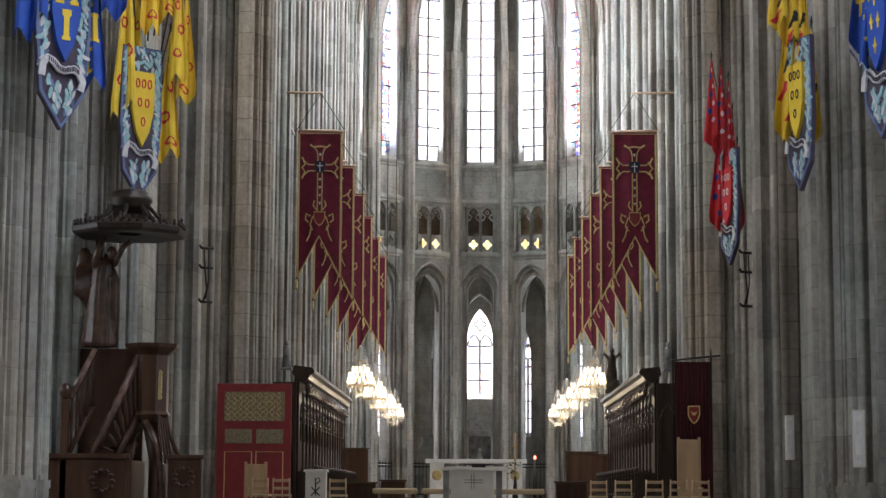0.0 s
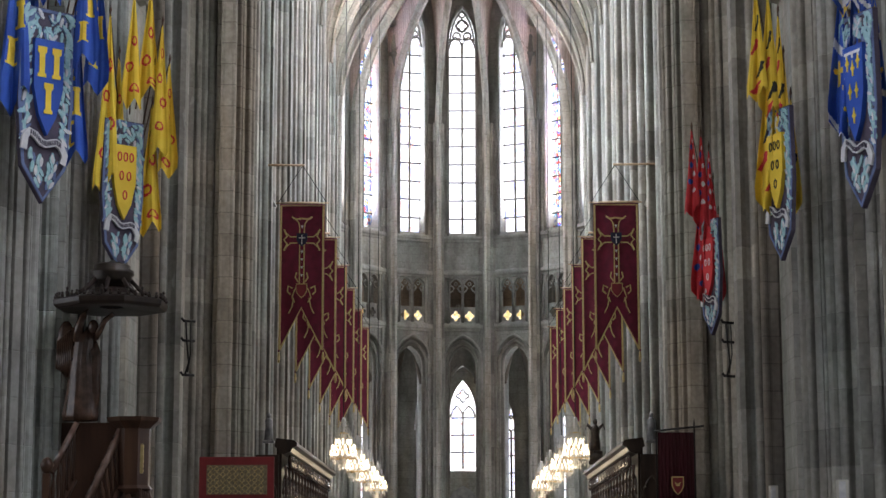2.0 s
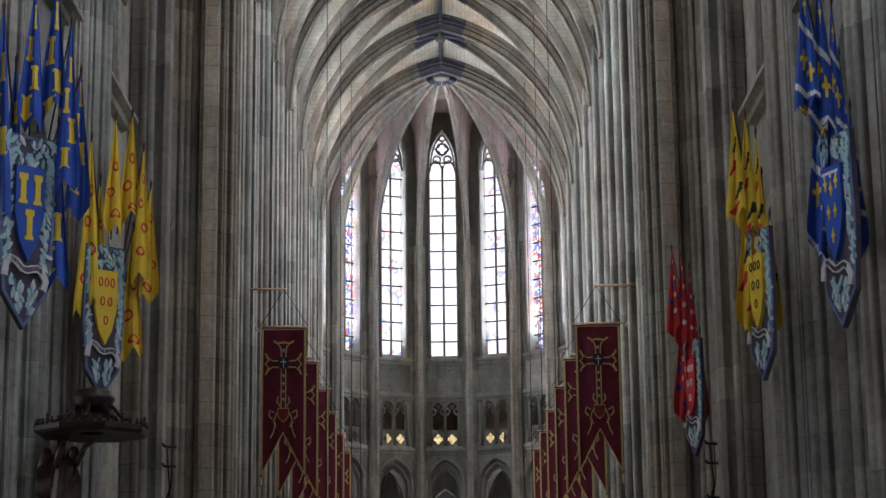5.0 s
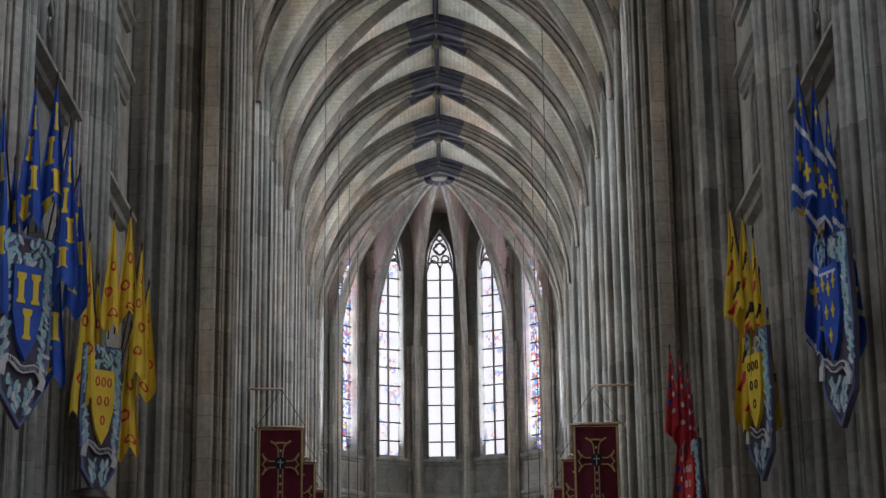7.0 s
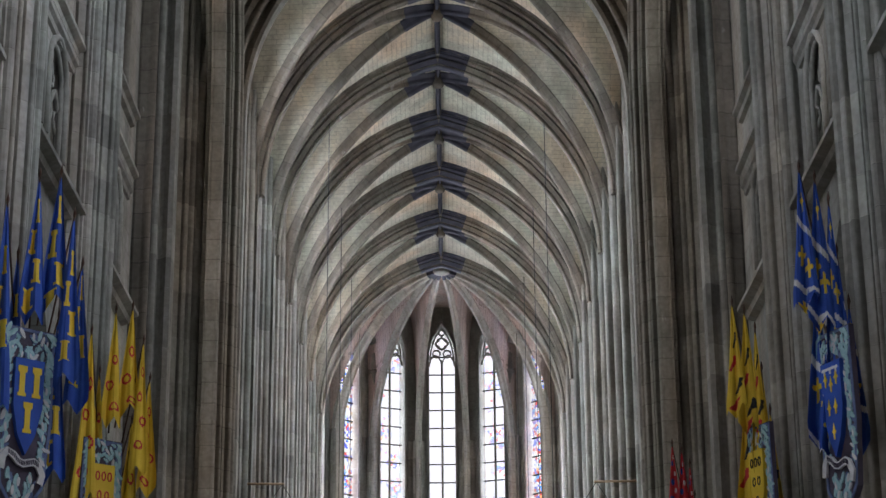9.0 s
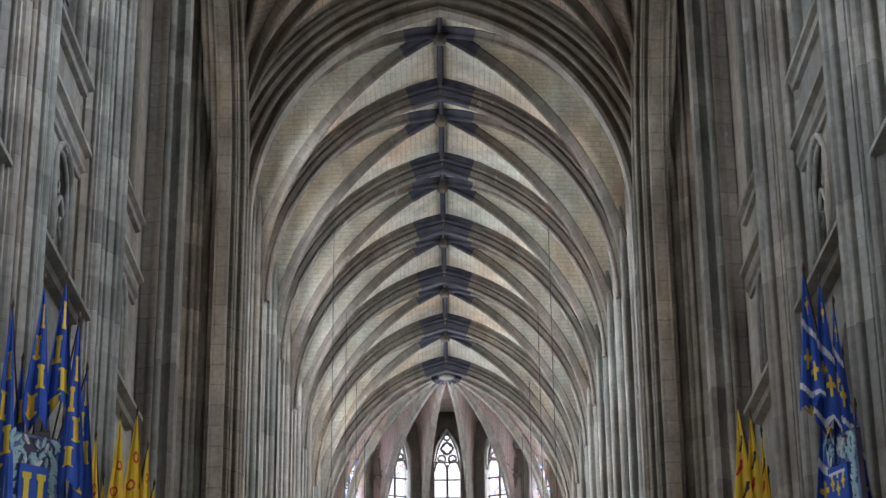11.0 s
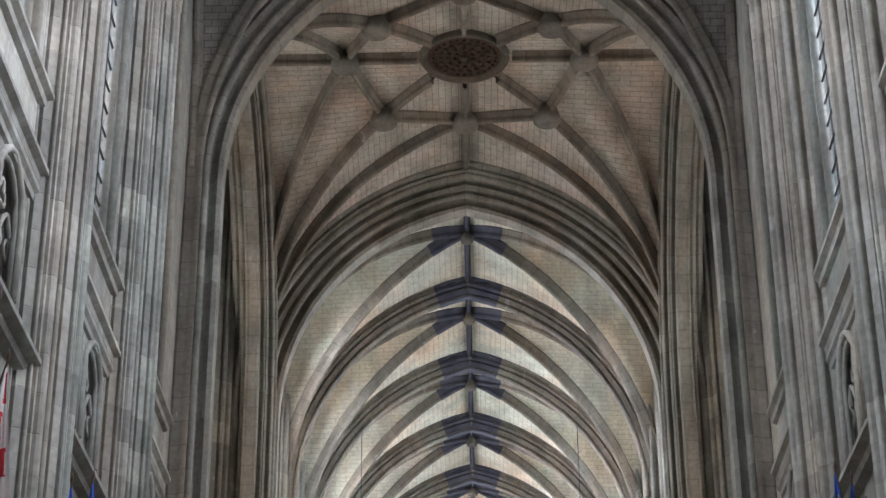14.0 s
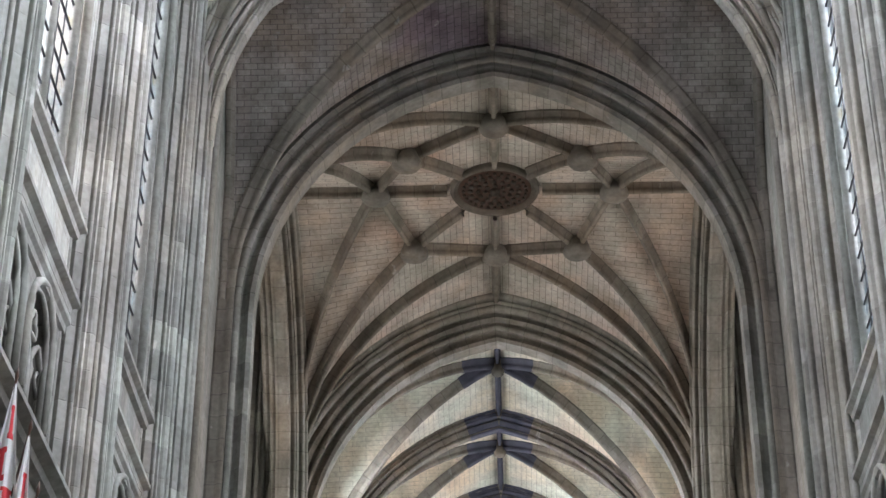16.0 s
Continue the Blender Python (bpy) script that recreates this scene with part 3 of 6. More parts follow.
# transept arms beside the crossing, closed by end walls; lamps stand for unseen windows
for s in (-1, 1):
    a, b = sorted((s * 8.6, s * 16.0))
    slab("wall_transept_south", a, b, 37.4, 37.85, 0, 34, ASHLAR, "plain limestone wall of the transept arm")
    slab("wall_transept_north", a, b, 55.75, 56.2, 0, 34, ASHLAR, "plain limestone wall of the transept arm")
    day_lamp((s * 15.5, CROSS_Y, 17), (0, CROSS_Y, 14.5), 7, 19, 1600, (0.98, 0.9, 0.86))


# ---------------------------------------------------------------- vaults and ribs
def vault_z(half, ridge=RIDGE):
    f = pointed(half, ridge - SPRING)
    return lambda t: SPRING + f(t * half)


def crown(a, b, rise):
    """How far a cell is raised over the level ridges, from none at the arches to rise at the middle."""
    return rise * (1 - abs(b) ** 1.4) * (1 - a * a)


def groin(y0, y1, X, name="ceiling_vault", n=14, domed=False, material=None, ridge=RIDGE, rise=0.0):
    """A four-part vault over one bay: courses of masonry lie along the ridges, which rise to the middle."""
    h, c = (y1 - y0) / 2, (y0 + y1) / 2
    z = vault_z(X, ridge)
    ts = [math.sin(k / n * math.pi / 2) for k in range(n + 1)]
    ts = [-t for t in reversed(ts[1:])] + ts
    arc = [0.0]
    for a, b in zip(ts, ts[1:]):
        arc.append(arc[-1] + math.hypot((b - a) * X, z(abs(b)) - z(abs(a))))
    mid = arc[len(arc) // 2]
    verts, faces, uv = [], [], []
    for part_ in (0, 1):          # 0: cells that run along the nave, 1: cells over the windows
        for i in range(len(ts) - 1):
            for j in range(len(ts) - 1):
                um, vm = abs(ts[i] + ts[i + 1]) / 2, abs(ts[j] + ts[j + 1]) / 2
                on = um < vm if part_ == 0 else um > vm
                same = abs(um - vm) < 1e-9
                if not (on or same):
                    continue
                cs = [(i, j), (i + 1, j), (i + 1, j + 1), (i, j + 1)]
                if same:
                    keep = [(p, q) for p, q in cs if (abs(ts[p]) <= abs(ts[q]) + 1e-9 if part_ == 0 else abs(ts[p]) >= abs(ts[q]) - 1e-9)]
                    cs = keep
                k = len(verts)
                for p, q in cs:
                    a, b = abs(ts[p]), abs(ts[q])
                    y = c + ts[q] * h
                    verts.append((ts[p] * X + axis(y), y, z(min(a, b) * (math.sqrt(max(a, b)) if domed else 1.0)) + crown(a, b, rise)))
                    uv.append((ts[q] * h, arc[p] - mid) if part_ == 0 else (ts[p] * X, (arc[q] - mid)))
                faces.append(tuple(range(k, k + len(cs))))
    return tagged(part(name, mesh(name, verts, faces, uv=uv), material or WEB), "brick rib vault with its shade painted into the colour" if material is WEB_SHADED else "pale masonry rib vault with fine coursing", "vault", kind="structure")


def arch_rib(name, y, half, depth, width, kind, apex=RIDGE, blue=True, material=None):
    """A transverse rib across the vault at y. Its crown is painted blue."""
    pts = [(x + axis(y), y, z) for x, z in arch_points(half, SPRING, apex, 18)]
    ob = arch_sweep(name, pts, width, depth, kind, material)
    if blue:
        f = pointed(half, apex - SPRING)
        for s in (-1, 1):
            run = [(s * x + axis(y), y, SPRING + f(x)) for x in (0.12, 0.4, 0.8, 1.2)]
            arch_sweep("painted_crown", run, width * 1.06, depth * 1.04, kind, BLUE_RIB, ob)
    return ob


def arch_sweep(name, pts, width, depth, kind, material=None, parent=None):
    """Sweeps a moulding along an arch in an upright plane, its face to the inside."""
    P = [Vector(p) for p in pts]
    flat = Vector((P[-1].x - P[0].x, P[-1].y - P[0].y, 0))
    along = flat.normalized()
    side = Vector((-along.y, along.x, 0))
    fr = []
    for i, p in enumerate(P):
        d = (P[min(i + 1, len(P) - 1)] - P[max(i - 1, 0)]).normalized()
        n = side.cross(d)
        if len(fr) and n.dot(fr[-1][2]) < 0:
            n = -n
        if not fr:
            n = n if n.dot(Vector((0, 0, -1)) + along * 0.5) > 0 else -n
        fr.append((p, side, n))
    section = moulding(width, depth, kind)
    v, f = sweep(section, fr)
    run = [0.0]
    for p, q in zip(P, P[1:]):
        run.append(run[-1] + (q - p).length)
    uv = [(0.3 * j / len(section), r) for r in run for j in range(len(section))]
    ob = part(name, mesh(name, v, f, uv=uv), material or RIB, parent)
    return ob if parent else tagged(ob, "moulded limestone rib of the vault", "rib", kind="structure")


def boss(x, y, z, r, label="carved round stone keystone of the vault"):
    ob = part("keystone", lathe([(r * 0.5, -0.30), (r * 0.85, -0.28), (r, -0.2), (r * 0.95, -0.06), (r * 0.8, 0.12), (r * 0.7, 0.4)], 16), ARCH if r > 0.4 else RIB)
    ob.matrix_basis = pose(x, y, z)
    return tagged(ob, label, "keystone", kind="structure")


def bay_ribs(y0, y1, X, blue=True, ridge=RIDGE, rise=0.0):
    z = vault_z(X, ridge)
    c, h = (y0 + y1) / 2, (y1 - y0) / 2
    n = 14
    ts = [math.sin(k / n * math.pi / 2) for k in range(n + 1)]

    def on(sx, sy, t):
        return (sx * t * X + axis(c + sy * t * h), c + sy * t * h, z(t) + 0.05 + crown(t, t, rise))
    for sx in (-1, 1):
        for sy in (-1, 1):
            pts = [(sx * X + axis(c), c + sy * h, 0.0)] + [on(sx, sy, t) for t in reversed(ts)]
            ob = arch_sweep("diagonal_rib", pts, 0.135, 0.38, 0)
            if blue:
                arch_sweep("painted_crown", [on(sx, sy, t) for t in (0.2, 0.14, 0.08, 0.03)], 0.18, 0.4, 0, BLUE_RIB, ob)
    pts = [(axis(c + q * h), c + q * h, ridge + 0.05 + crown(0, q, rise)) for q in [k / 5 - 1 for k in range(11)]]
    arch_sweep("ridge_rib", pts, 0.12, 0.3, 0, BLUE_RIB if blue else None)
    boss(axis(c), c, ridge + rise - 0.3, 0.22)
    # wall ribs round the clerestory
    for s in (-1, 1):
        pts = [(s * (X - 0.08) + axis(c + a), c + a, zz) for a, zz in arch_points(h, SPRING, RIDGE, 10)]
        arch_sweep("wall_rib", pts, 0.14, 0.22, 0)


ys = NAVE_PIERS + [39.0]
for y0, y1 in zip(ys, ys[1:]):
    # the bay before the crossing gets the brick with shade in its colour
    groin(y0, y1, NAVE_X, material=WEB_SHADED if y0 > 30 else None, ridge=NAVE_RIDGE)
    bay_ribs(y0, y1, NAVE_X, blue=False, ridge=NAVE_RIDGE)
for y in NAVE_PIERS:
    arch_rib("transverse_rib", y, NAVE_X, 0.7, 0.42, 1, apex=NAVE_RIDGE, blue=False, material=ARCH)
ys = [54.6] + CHOIR_PIERS
for y0, y1 in zip(ys, ys[1:]):
    groin(y0, y1, CHOIR_X - 0.3, ridge=CHOIR_RIDGE, rise=CHOIR_RISE)
    bay_ribs(y0, y1, CHOIR_X - 0.3, ridge=CHOIR_RIDGE, rise=CHOIR_RISE)
for y in CHOIR_PIERS:
    arch_rib("transverse_rib", y, CHOIR_X - 0.3, 0.62, 0.27, 1, apex=CHOIR_RIDGE)
for (a, b) in (WEST_ARCH, EAST_ARCH):
    arch_rib("crossing_arch", (a + b) / 2, ARCH_HALF, ARCH_DEEP, ARCH_WIDE, 2, apex=31.75 if a < 45 else 31.95, blue=False, material=ARCH)

# crossing vault: a star of ribs round an open ring
CX = 6.6
groin(CROSS_Y - CX, CROSS_Y + CX, CX, n=20, domed=True, material=WEB_WARM)
cz = vault_z(CX)


def on_cross(x, y):
    u, v = min(abs(x) / CX, 1.0), min(abs(y - CROSS_Y) / CX, 1.0)
    return (x, y, cz(min(u, v) * math.sqrt(max(u, v))) + 0.03)


def star_rib(a, b, w=0.14, d=0.36, n=14):
    """A rib over the crossing vault between two places of the plan."""
    ts = [1 - math.cos(k / n * math.pi / 2) for k in range(n + 1)]
    return arch_sweep("star_rib", [on_cross(a[0] + (b[0] - a[0]) * t, a[1] + (b[1] - a[1]) * t) for t in ts], w, d, 0)


keys = [(3.4 * math.sin(k * math.pi / 4), CROSS_Y + 3.4 * math.cos(k * math.pi / 4)) for k in range(8)]
for k, (x, y) in enumerate(keys):
    boss(x, y, on_cross(x, y)[2] - 0.2, 0.42, "large plain round stone keystone")
    star_rib((x, y), (x * 0.4, CROSS_Y + (y - CROSS_Y) * 0.4))
    star_rib((x, y), keys[(k + 1) % 8])
for sx in (-1, 1):
    for sy in (-1, 1):
        corner = (sx * (CX - 0.12), CROSS_Y + sy * (CX - 0.12))
        for kx, ky in ((sx, 0), (0, sy), (sx, sy)):
            t = min(keys, key=lambda p: (p[0] - 3 * kx) ** 2 + (p[1] - CROSS_Y - 3 * ky) ** 2)
            star_rib(corner, t, 0.14, 0.36, 18)
for s in (-1, 1):
    star_rib((0, CROSS_Y + s * 3.4), (0, CROSS_Y + s * 6.6))
    star_rib((s * 3.4, CROSS_Y), (s * 6.6, CROSS_Y))
    pts = [(s * (CX - 0.2), CROSS_Y + a, z) for a, z in arch_points(CX, SPRING, RIDGE, 14)]
    arch_sweep("transept_arch", [(pts[0][0], pts[0][1], 0.0)] + pts + [(pts[-1][0], pts[-1][1], 0.0)], 0.6, 0.7, 1, ARCH)
ring = thing("oculus", pose(0, CROSS_Y, RIDGE + 0.2), "round moulded stone ring with a dark carved boarded lid", "oculus", kind="structure")
bm = bmesh.new()
prof = [(1.04, 0.2), (1.04, -0.3), (1.08, -0.38), (1.13, -0.34), (1.15, -0.42), (1.22, -0.44), (1.27, -0.36), (1.27, -0.2), (1.31, -0.12), (1.31, 0.2)]
rows = [[bm.verts.new((r * math.cos(k * math.tau / 48), r * math.sin(k * math.tau / 48), z)) for k in range(48)] for r, z in prof]
for a, b in zip(rows, rows[1:]):
    for k in range(48):
        bm.faces.new((a[k], a[(k + 1) % 48], b[(k + 1) % 48], b[k])).smooth = True
part("ring", bm, RIB, ring, "moulded grey stone ring")
part("lid", lathe([(1.05, -0.34), (1.05, 0.0)], 32), OAK, ring, "dark wooden lid with carved relief")
bm = bmesh.new()
for r, n, e in ((0.9, 28, 0.06), (0.7, 18, 0.09), (0.48, 12, 0.08), (0.28, 7, 0.07)):
    for k in range(n):
        a = k * math.tau / n + r
        lathe([(e * 0.4, -0.42), (e, -0.39), (e * 0.7, -0.34)], 6, bm, (r * math.cos(a), r * math.sin(a), 0))
lathe([(0.05, -0.52), (0.12, -0.46), (0.16, -0.38), (0.12, -0.34)], 12, bm)
part("carving", bm, CARVED_WOOD, ring, "carved wreath and rosettes")

# ---------------------------------------------------------------- apse
STEP = math.pi / 8


def apse_place(mid):
    ax, ay = math.sin(mid), math.cos(mid)

    def place(u, d, z):
        r = APSE_R * math.cos(STEP / 2) + d
        return (AX + ax * r + ay * u, APSE_Y + ay * r - ax * u, z)
    return place


SIDE = 2 * APSE_R * math.sin(STEP / 2)
for k in range(-4, 5):
    mid = k * STEP
    place = apse_place(mid)
    w = thing("wall_apse", Matrix(), "limestone side of the polygonal apse with arcade, triforium and tall window", "wall", kind="structure")
    hw = SIDE / 2
    wall_part("arcade_wall", *arch_wall(-hw, hw, 0, CHOIR_STRING, [(0, hw - 0.42, 0, 12.0, 13.3)], 0.4), place, parent=w)
    wall_part("arcade_order", *arch_wall(-hw, hw, 0, CHOIR_STRING, [(0, hw - 0.62, 0, 11.85, 12.95)], 0.8), lambda u, d, z: place(u, d + 0.4, z), parent=w)
    hood(place, 0, hw - 0.36, 0, 12.0, 13.42, -0.04, w, "arch_moulding", 0.08)
    hood(place, 0, hw - 0.5, 0, 11.95, 13.18, 0.2, w, "arch_moulding", 0.08)
    hood(place, 0, hw - 0.64, 0, 11.85, 12.92, 0.4, w, "arch_moulding", 0.07)
    hs = [(-0.36, 0.31, CHOIR_STRING + 0.2, 15.95, 16.42), (0.36, 0.31, CHOIR_STRING + 0.2, 15.95, 16.42)]
    wall_part("triforium_wall", *arch_wall(-hw, hw, CHOIR_STRING, CHOIR_TRIF, hs, 0.3, 5, 0.0), place, parent=w)
    for c, h, a, b, t in hs:
        hood(place, c, h + 0.01, a, b, t + 0.02, -0.02, w, "triforium_moulding", 0.04, 5)
        part("parapet_rail", boxed(-0.31, 0.31, -0.07, 0.05, 0, 0.09), STONE, w, m=Matrix.Translation(place(c, 0.1, 14.83)) @ pose(0, 0, 0, 0, 0, -math.degrees(mid)))
        vs, fs = [], []
        for q in [math.tau * (m + 0.5) / 32 for m in range(32)]:          # pierced quatrefoil panel
            e = 1 / max(abs(math.cos(q)), abs(math.sin(q)))
            r = 0.115 + 0.125 * abs(math.cos(2 * q)) ** 0.6
            for f in (0.06, 0.18):
                vs += [place(c + 0.31 * e * math.cos(q), f, 14.46 + 0.38 * e * math.sin(q)), place(c + r * math.cos(q), f, 14.46 + 1.12 * r * math.sin(q))]
        for m in range(32):
            p, n = 4 * m, 4 * ((m + 1) % 32)
            fs += [(p, p + 1, n + 1, n), (p + 1, p + 3, n + 3, n + 1), (p + 3, p + 2, n + 2, n + 3)]
        part("parapet_panel", mesh("parapet_panel", vs, fs), STONE, w, "pierced quatrefoil parapet")
        for q in (-1, 1):
            part("cusp", tube([place(c + q * 0.3, 0.1, 15.72), place(c + q * 0.17, 0.1, 15.8), place(c + q * 0.1, 0.1, 15.93), place(c + q * 0.17, 0.1, 16.02), place(c + q * 0.27, 0.1, 16.08)], 0.05, 6), STONE, w)
        part("eyelet", tube([place(c + 0.075 * math.cos(q), 0.1, 16.16 + 0.085 * math.sin(q)) for q in [math.tau * m / 16 for m in range(17)]], 0.03, 5), STONE, w)
    part("panel_frame", tube([place(u, -0.03, z) for u, z in ((-0.76, 14.05), (-0.76, 16.58), (0.76, 16.58), (0.76, 14.05))], 0.05, 6), STONE, w)
    wall_part("clerestory_wall", *arch_wall(-hw, hw, CHOIR_TRIF, RIDGE + 0.6, [(0, 0.72, CHOIR_SILL, 29.4, 31.2)], 0.9), place, parent=w)
    hood(place, 0, 0.76, CHOIR_SILL, 29.4, 31.25, -0.03, w)
    window(place, 0, 0.68, CHOIR_SILL + 0.1, 29.3, 31.1, GLASS_RICH if abs(k) == 2 else GLASS if k else GLASS_CLEAR, bars=0.98, heavy=0.062, bar=0.04)
    for z, out in ((CHOIR_STRING, 0.15), (CHOIR_TRIF, 0.15), (CHOIR_SILL, 0.15)):
        ledge("string_course", place, -hw + 0.2, hw - 0.2, z, out, "moulded stone string course of the apse")
    if abs(k) < 4:
        day_lamp(place(0, 1.5, 25.0), place(0, -3, 25.6), 1.4, 11, 760)
    # triforium passage behind
    lower = [(-0.62, 0.56, 14.05, 14.8, 15.0), (0.62, 0.56, 14.05, 14.8, 15.0)]
    wall_part("passage_back", *arch_wall(-hw - 0.3, hw + 0.3, CHOIR_STRING - 0.6, CHOIR_TRIF + 0.1, lower, 0.2, 8, 0.0), lambda u, d, z: place(u, 1.3 + d, z), BROWN_STONE, w)
    for z in (CHOIR_STRING - 0.02,):
        part("passage_slab", mesh("passage_slab", [place(u, d, z + e) for e in (0, 0.12) for u, d in ((-hw, 0.32), (hw, 0.32), (hw + 0.3, 1.9), (-hw - 0.3, 1.9))], [(3, 2, 1, 0), (4, 5, 6, 7), (0, 1, 5, 4), (1, 2, 6, 5), (2, 3, 7, 6), (3, 0, 4, 7)]), STONE, w)
    for q in (-0.62, 0.62):
        am = part("amber_pane", mesh("amber_pane", [place(q + x, 1.42, z) for x, z in ((-0.58, 14.0), (0.58, 14.0), (0.58, 15.15), (-0.58, 15.15))], [(0, 1, 2, 3)]), AMBER, w, "small amber glass pane")
        am.visible_shadow = False
AP_OUT = rolled([(0.52, -0.9), (0.5, -0.1), (0.34, 0.16), (0.2, 0.38), (0.08, 0.52), (-0.08, 0.52), (-0.2, 0.38), (-0.34, 0.16), (-0.5, -0.1), (-0.52, -0.9)], 0.13)
az = vault_z(APSE_R - 0.4)
for k in range(-4, 4):
    a = (k + 0.5) * STEP
    x, y = AX + APSE_R * math.sin(a), APSE_Y + APSE_R * math.cos(a)
    pier("slender apse pier of limestone with clustered shafts", (x, y, 0), 180 - math.degrees(a), AP_OUT, SPRING + 0.6, 0.95, base=False, split=(0.5,))
    run = [(AX + math.sin(a) * t * (APSE_R - 0.4), APSE_Y + math.cos(a) * t * (APSE_R - 0.4), az(t) + 0.3 * (1 - t * t)) for t in [math.sin(j / 14 * math.pi / 2) for j in range(14, 0, -1)]]
    ob = arch_sweep("apse_rib", [(run[0][0], run[0][1], 0.0)] + run, 0.17, 0.44, 0, LIT_RIB)
    arch_sweep("painted_crown", [(AX + math.sin(a) * t, APSE_Y + math.cos(a) * t, az(t / (APSE_R - 0.4)) + 0.3) for t in (0.85, 0.6, 0.35)], 0.19, 0.46, 0, BLUE_RIB, ob)
verts, faces, uv = [], [], []
vs = [0.0, 0.2, 0.4, 0.55, 0.68, 0.78, 0.86, 0.92, 0.96, 1.0]
vs = [-v for v in reversed(vs[1:])] + vs
for k in range(-4, 5):       # each cell climbs steeply beside its ribs, then runs back level to its window
    for i in range(12):
        for v0, v1 in zip(vs, vs[1:]):
            i0 = len(verts)
            for di, v in ((0, v0), (1, v0), (1, v1), (0, v1)):
                u = math.sin((i + di) / 12 * math.pi / 2)
                a = (k + 0.5 * v) * STEP
                r = u * (APSE_R - 0.04)
                verts.append((AX + math.sin(a) * r, APSE_Y + math.cos(a) * r, az(min(u, abs(v) ** 5)) + 0.06 + 0.3 * (1 - u * u)))
                uv.append((v * 3, r))
            faces.append((i0, i0 + 1, i0 + 2, i0 + 3))
tagged(part("ceiling_apse", mesh("ceiling_apse", verts, faces, uv=uv), PINK_WEB), "pinkish masonry webs of the apse vault between radiating ribs", "vault", kind="structure")
boss(AX, APSE_Y - 0.1, RIDGE + 0.02, 0.44, "large round pinkish stone keystone of the apse")

# ambulatory and axial chapel behind the apse
AMB = 13.2


def amb_place(mid):
    ax, ay = math.sin(mid), math.cos(mid)

    def place(u, d, z):
        r = AMB + d
        return (AX + ax * r + ay * u, APSE_Y + ay * r - ax * u, z)
    return place


for k in range(-8, 9):
    mid = k * STEP / 2
    place = amb_place(mid)
    hw = AMB * math.tan(STEP / 4)
    w = thing("wall_ambulatory", Matrix(), "outer limestone wall of the ambulatory with a tall window", "wall", kind="structure")
    hole = [(0, 0.66 if k % 2 == 0 else 0.24 if k > 0 else 0.08, 4.6, 8.9, 10.4)] if k else [(0, 0.7, 6.7, 10.0, 11.7)]
    wall_part("outer_wall", *arch_wall(-hw, hw, 0, 14.5, hole, 0.8), place, parent=w)
    c, h, a, b, t = hole[0]
    window(place, c, h - 0.04, a + 0.1, b, t - 0.05, GLASS)
    if k % 2 == 0:
        day_lamp(place(0, 1.3, (a + t) / 2), place(0, -3, (a + t) / 2 - 1), 2 * h, t - a, 600)
    for q in (-1, 1):
        part("wall_shaft", tube([place(q * (hw - 0.1), -0.1, 0.0), place(q * (hw - 0.1), -0.1, 11.5)], 0.16, 8), STONE, w)
        pts = [Vector(place(q * (hw - 0.1), -0.1, 11.0)).lerp(Vector((AX + math.sin(mid + q * STEP / 4) * 7.4, APSE_Y + math.cos(mid + q * STEP / 4) * 7.4, 11.0)), j / 8) + Vector((0, 0, 2.6 * math.sin(math.pi * j / 8))) for j in range(9)]
        part("ambulatory_rib", tube(pts, 0.14, 6), RIB, w)
w = thing("wall_chapel_arch", Matrix(), "pointed limestone arch in front of the axial chapel", "arch", kind="structure")
place = amb_place(0)
wall_part("arch_face", *arch_wall(-1.28, 1.28, 0, 13.8, [(0, 0.8, 0, 11.0, 12.25)], 0.9), lambda u, d, z: place(u, d - 2.6, z), ASHLAR, w)
hood(place, 0, 0.82, 0, 11.0, 12.3, -2.63, w, "arch_moulding", 0.08)
verts, faces = [], []
for k in range(-9, 9):
    i = len(verts)
    for r in (APSE_R, AMB + 0.6):
        for d in (0, 1):
            a = (k + d) * STEP / 2
            verts.append((math.sin(a) * r, APSE_Y + math.cos(a) * r, 13.85))
    faces.append((i, i + 1, i + 3, i + 2))
tagged(part("ceiling_ambulatory", mesh("ceiling_ambulatory", verts, faces, uv=[(v[0], v[1]) for v in verts]), WEB), "plain ceiling of the ambulatory", "ceiling", kind="structure")
for s in (-1, 1):
    a, b = sorted((s * 8.4, s * 16))
    slab("ceiling_aisle", a, b, -24, 37.4, 13.2, 13.5, WEB, "plain masonry ceiling of the side aisle")
    slab("ceiling_aisle", a, b, 56.2, 92, 13.2, 13.5, WEB, "plain masonry ceiling of the side aisle")
    # added fill panel inside the aisle, no window built, to brighten the lower piers
    day_lamp((s * 15.6, 19, 6), (0, 19, 5), 36, 5, 680)

# bright cloudy sky far outside the windows
cloud, kn, klink, kb = nodes_of("bright cloud")
kn.remove(kb)
em = kn.new("ShaderNodeEmission")
em.inputs[0].default_value, em.inputs[1].default_value = (0.95, 0.95, 1.0, 1), 1.9
klink(em.outputs[0], kn["Material Output"].inputs[0])
verts, faces = [], []
outline = [(-70, -40)] + [(-70 * math.cos(q), 95 + 75 * math.sin(q)) for q in [math.pi * k / 24 for k in range(25)]] + [(70, -40)]
for x, y in outline:
    verts += [(x, y, 0.0), (x, y, 90.0)]
for k in range(len(outline) - 1):
    faces.append((2 * k, 2 * k + 1, 2 * k + 3, 2 * k + 2))
tagged(part("backdrop", mesh("backdrop", verts, faces), cloud), "bright white cloudy sky outside the windows", "sky", kind="structure")


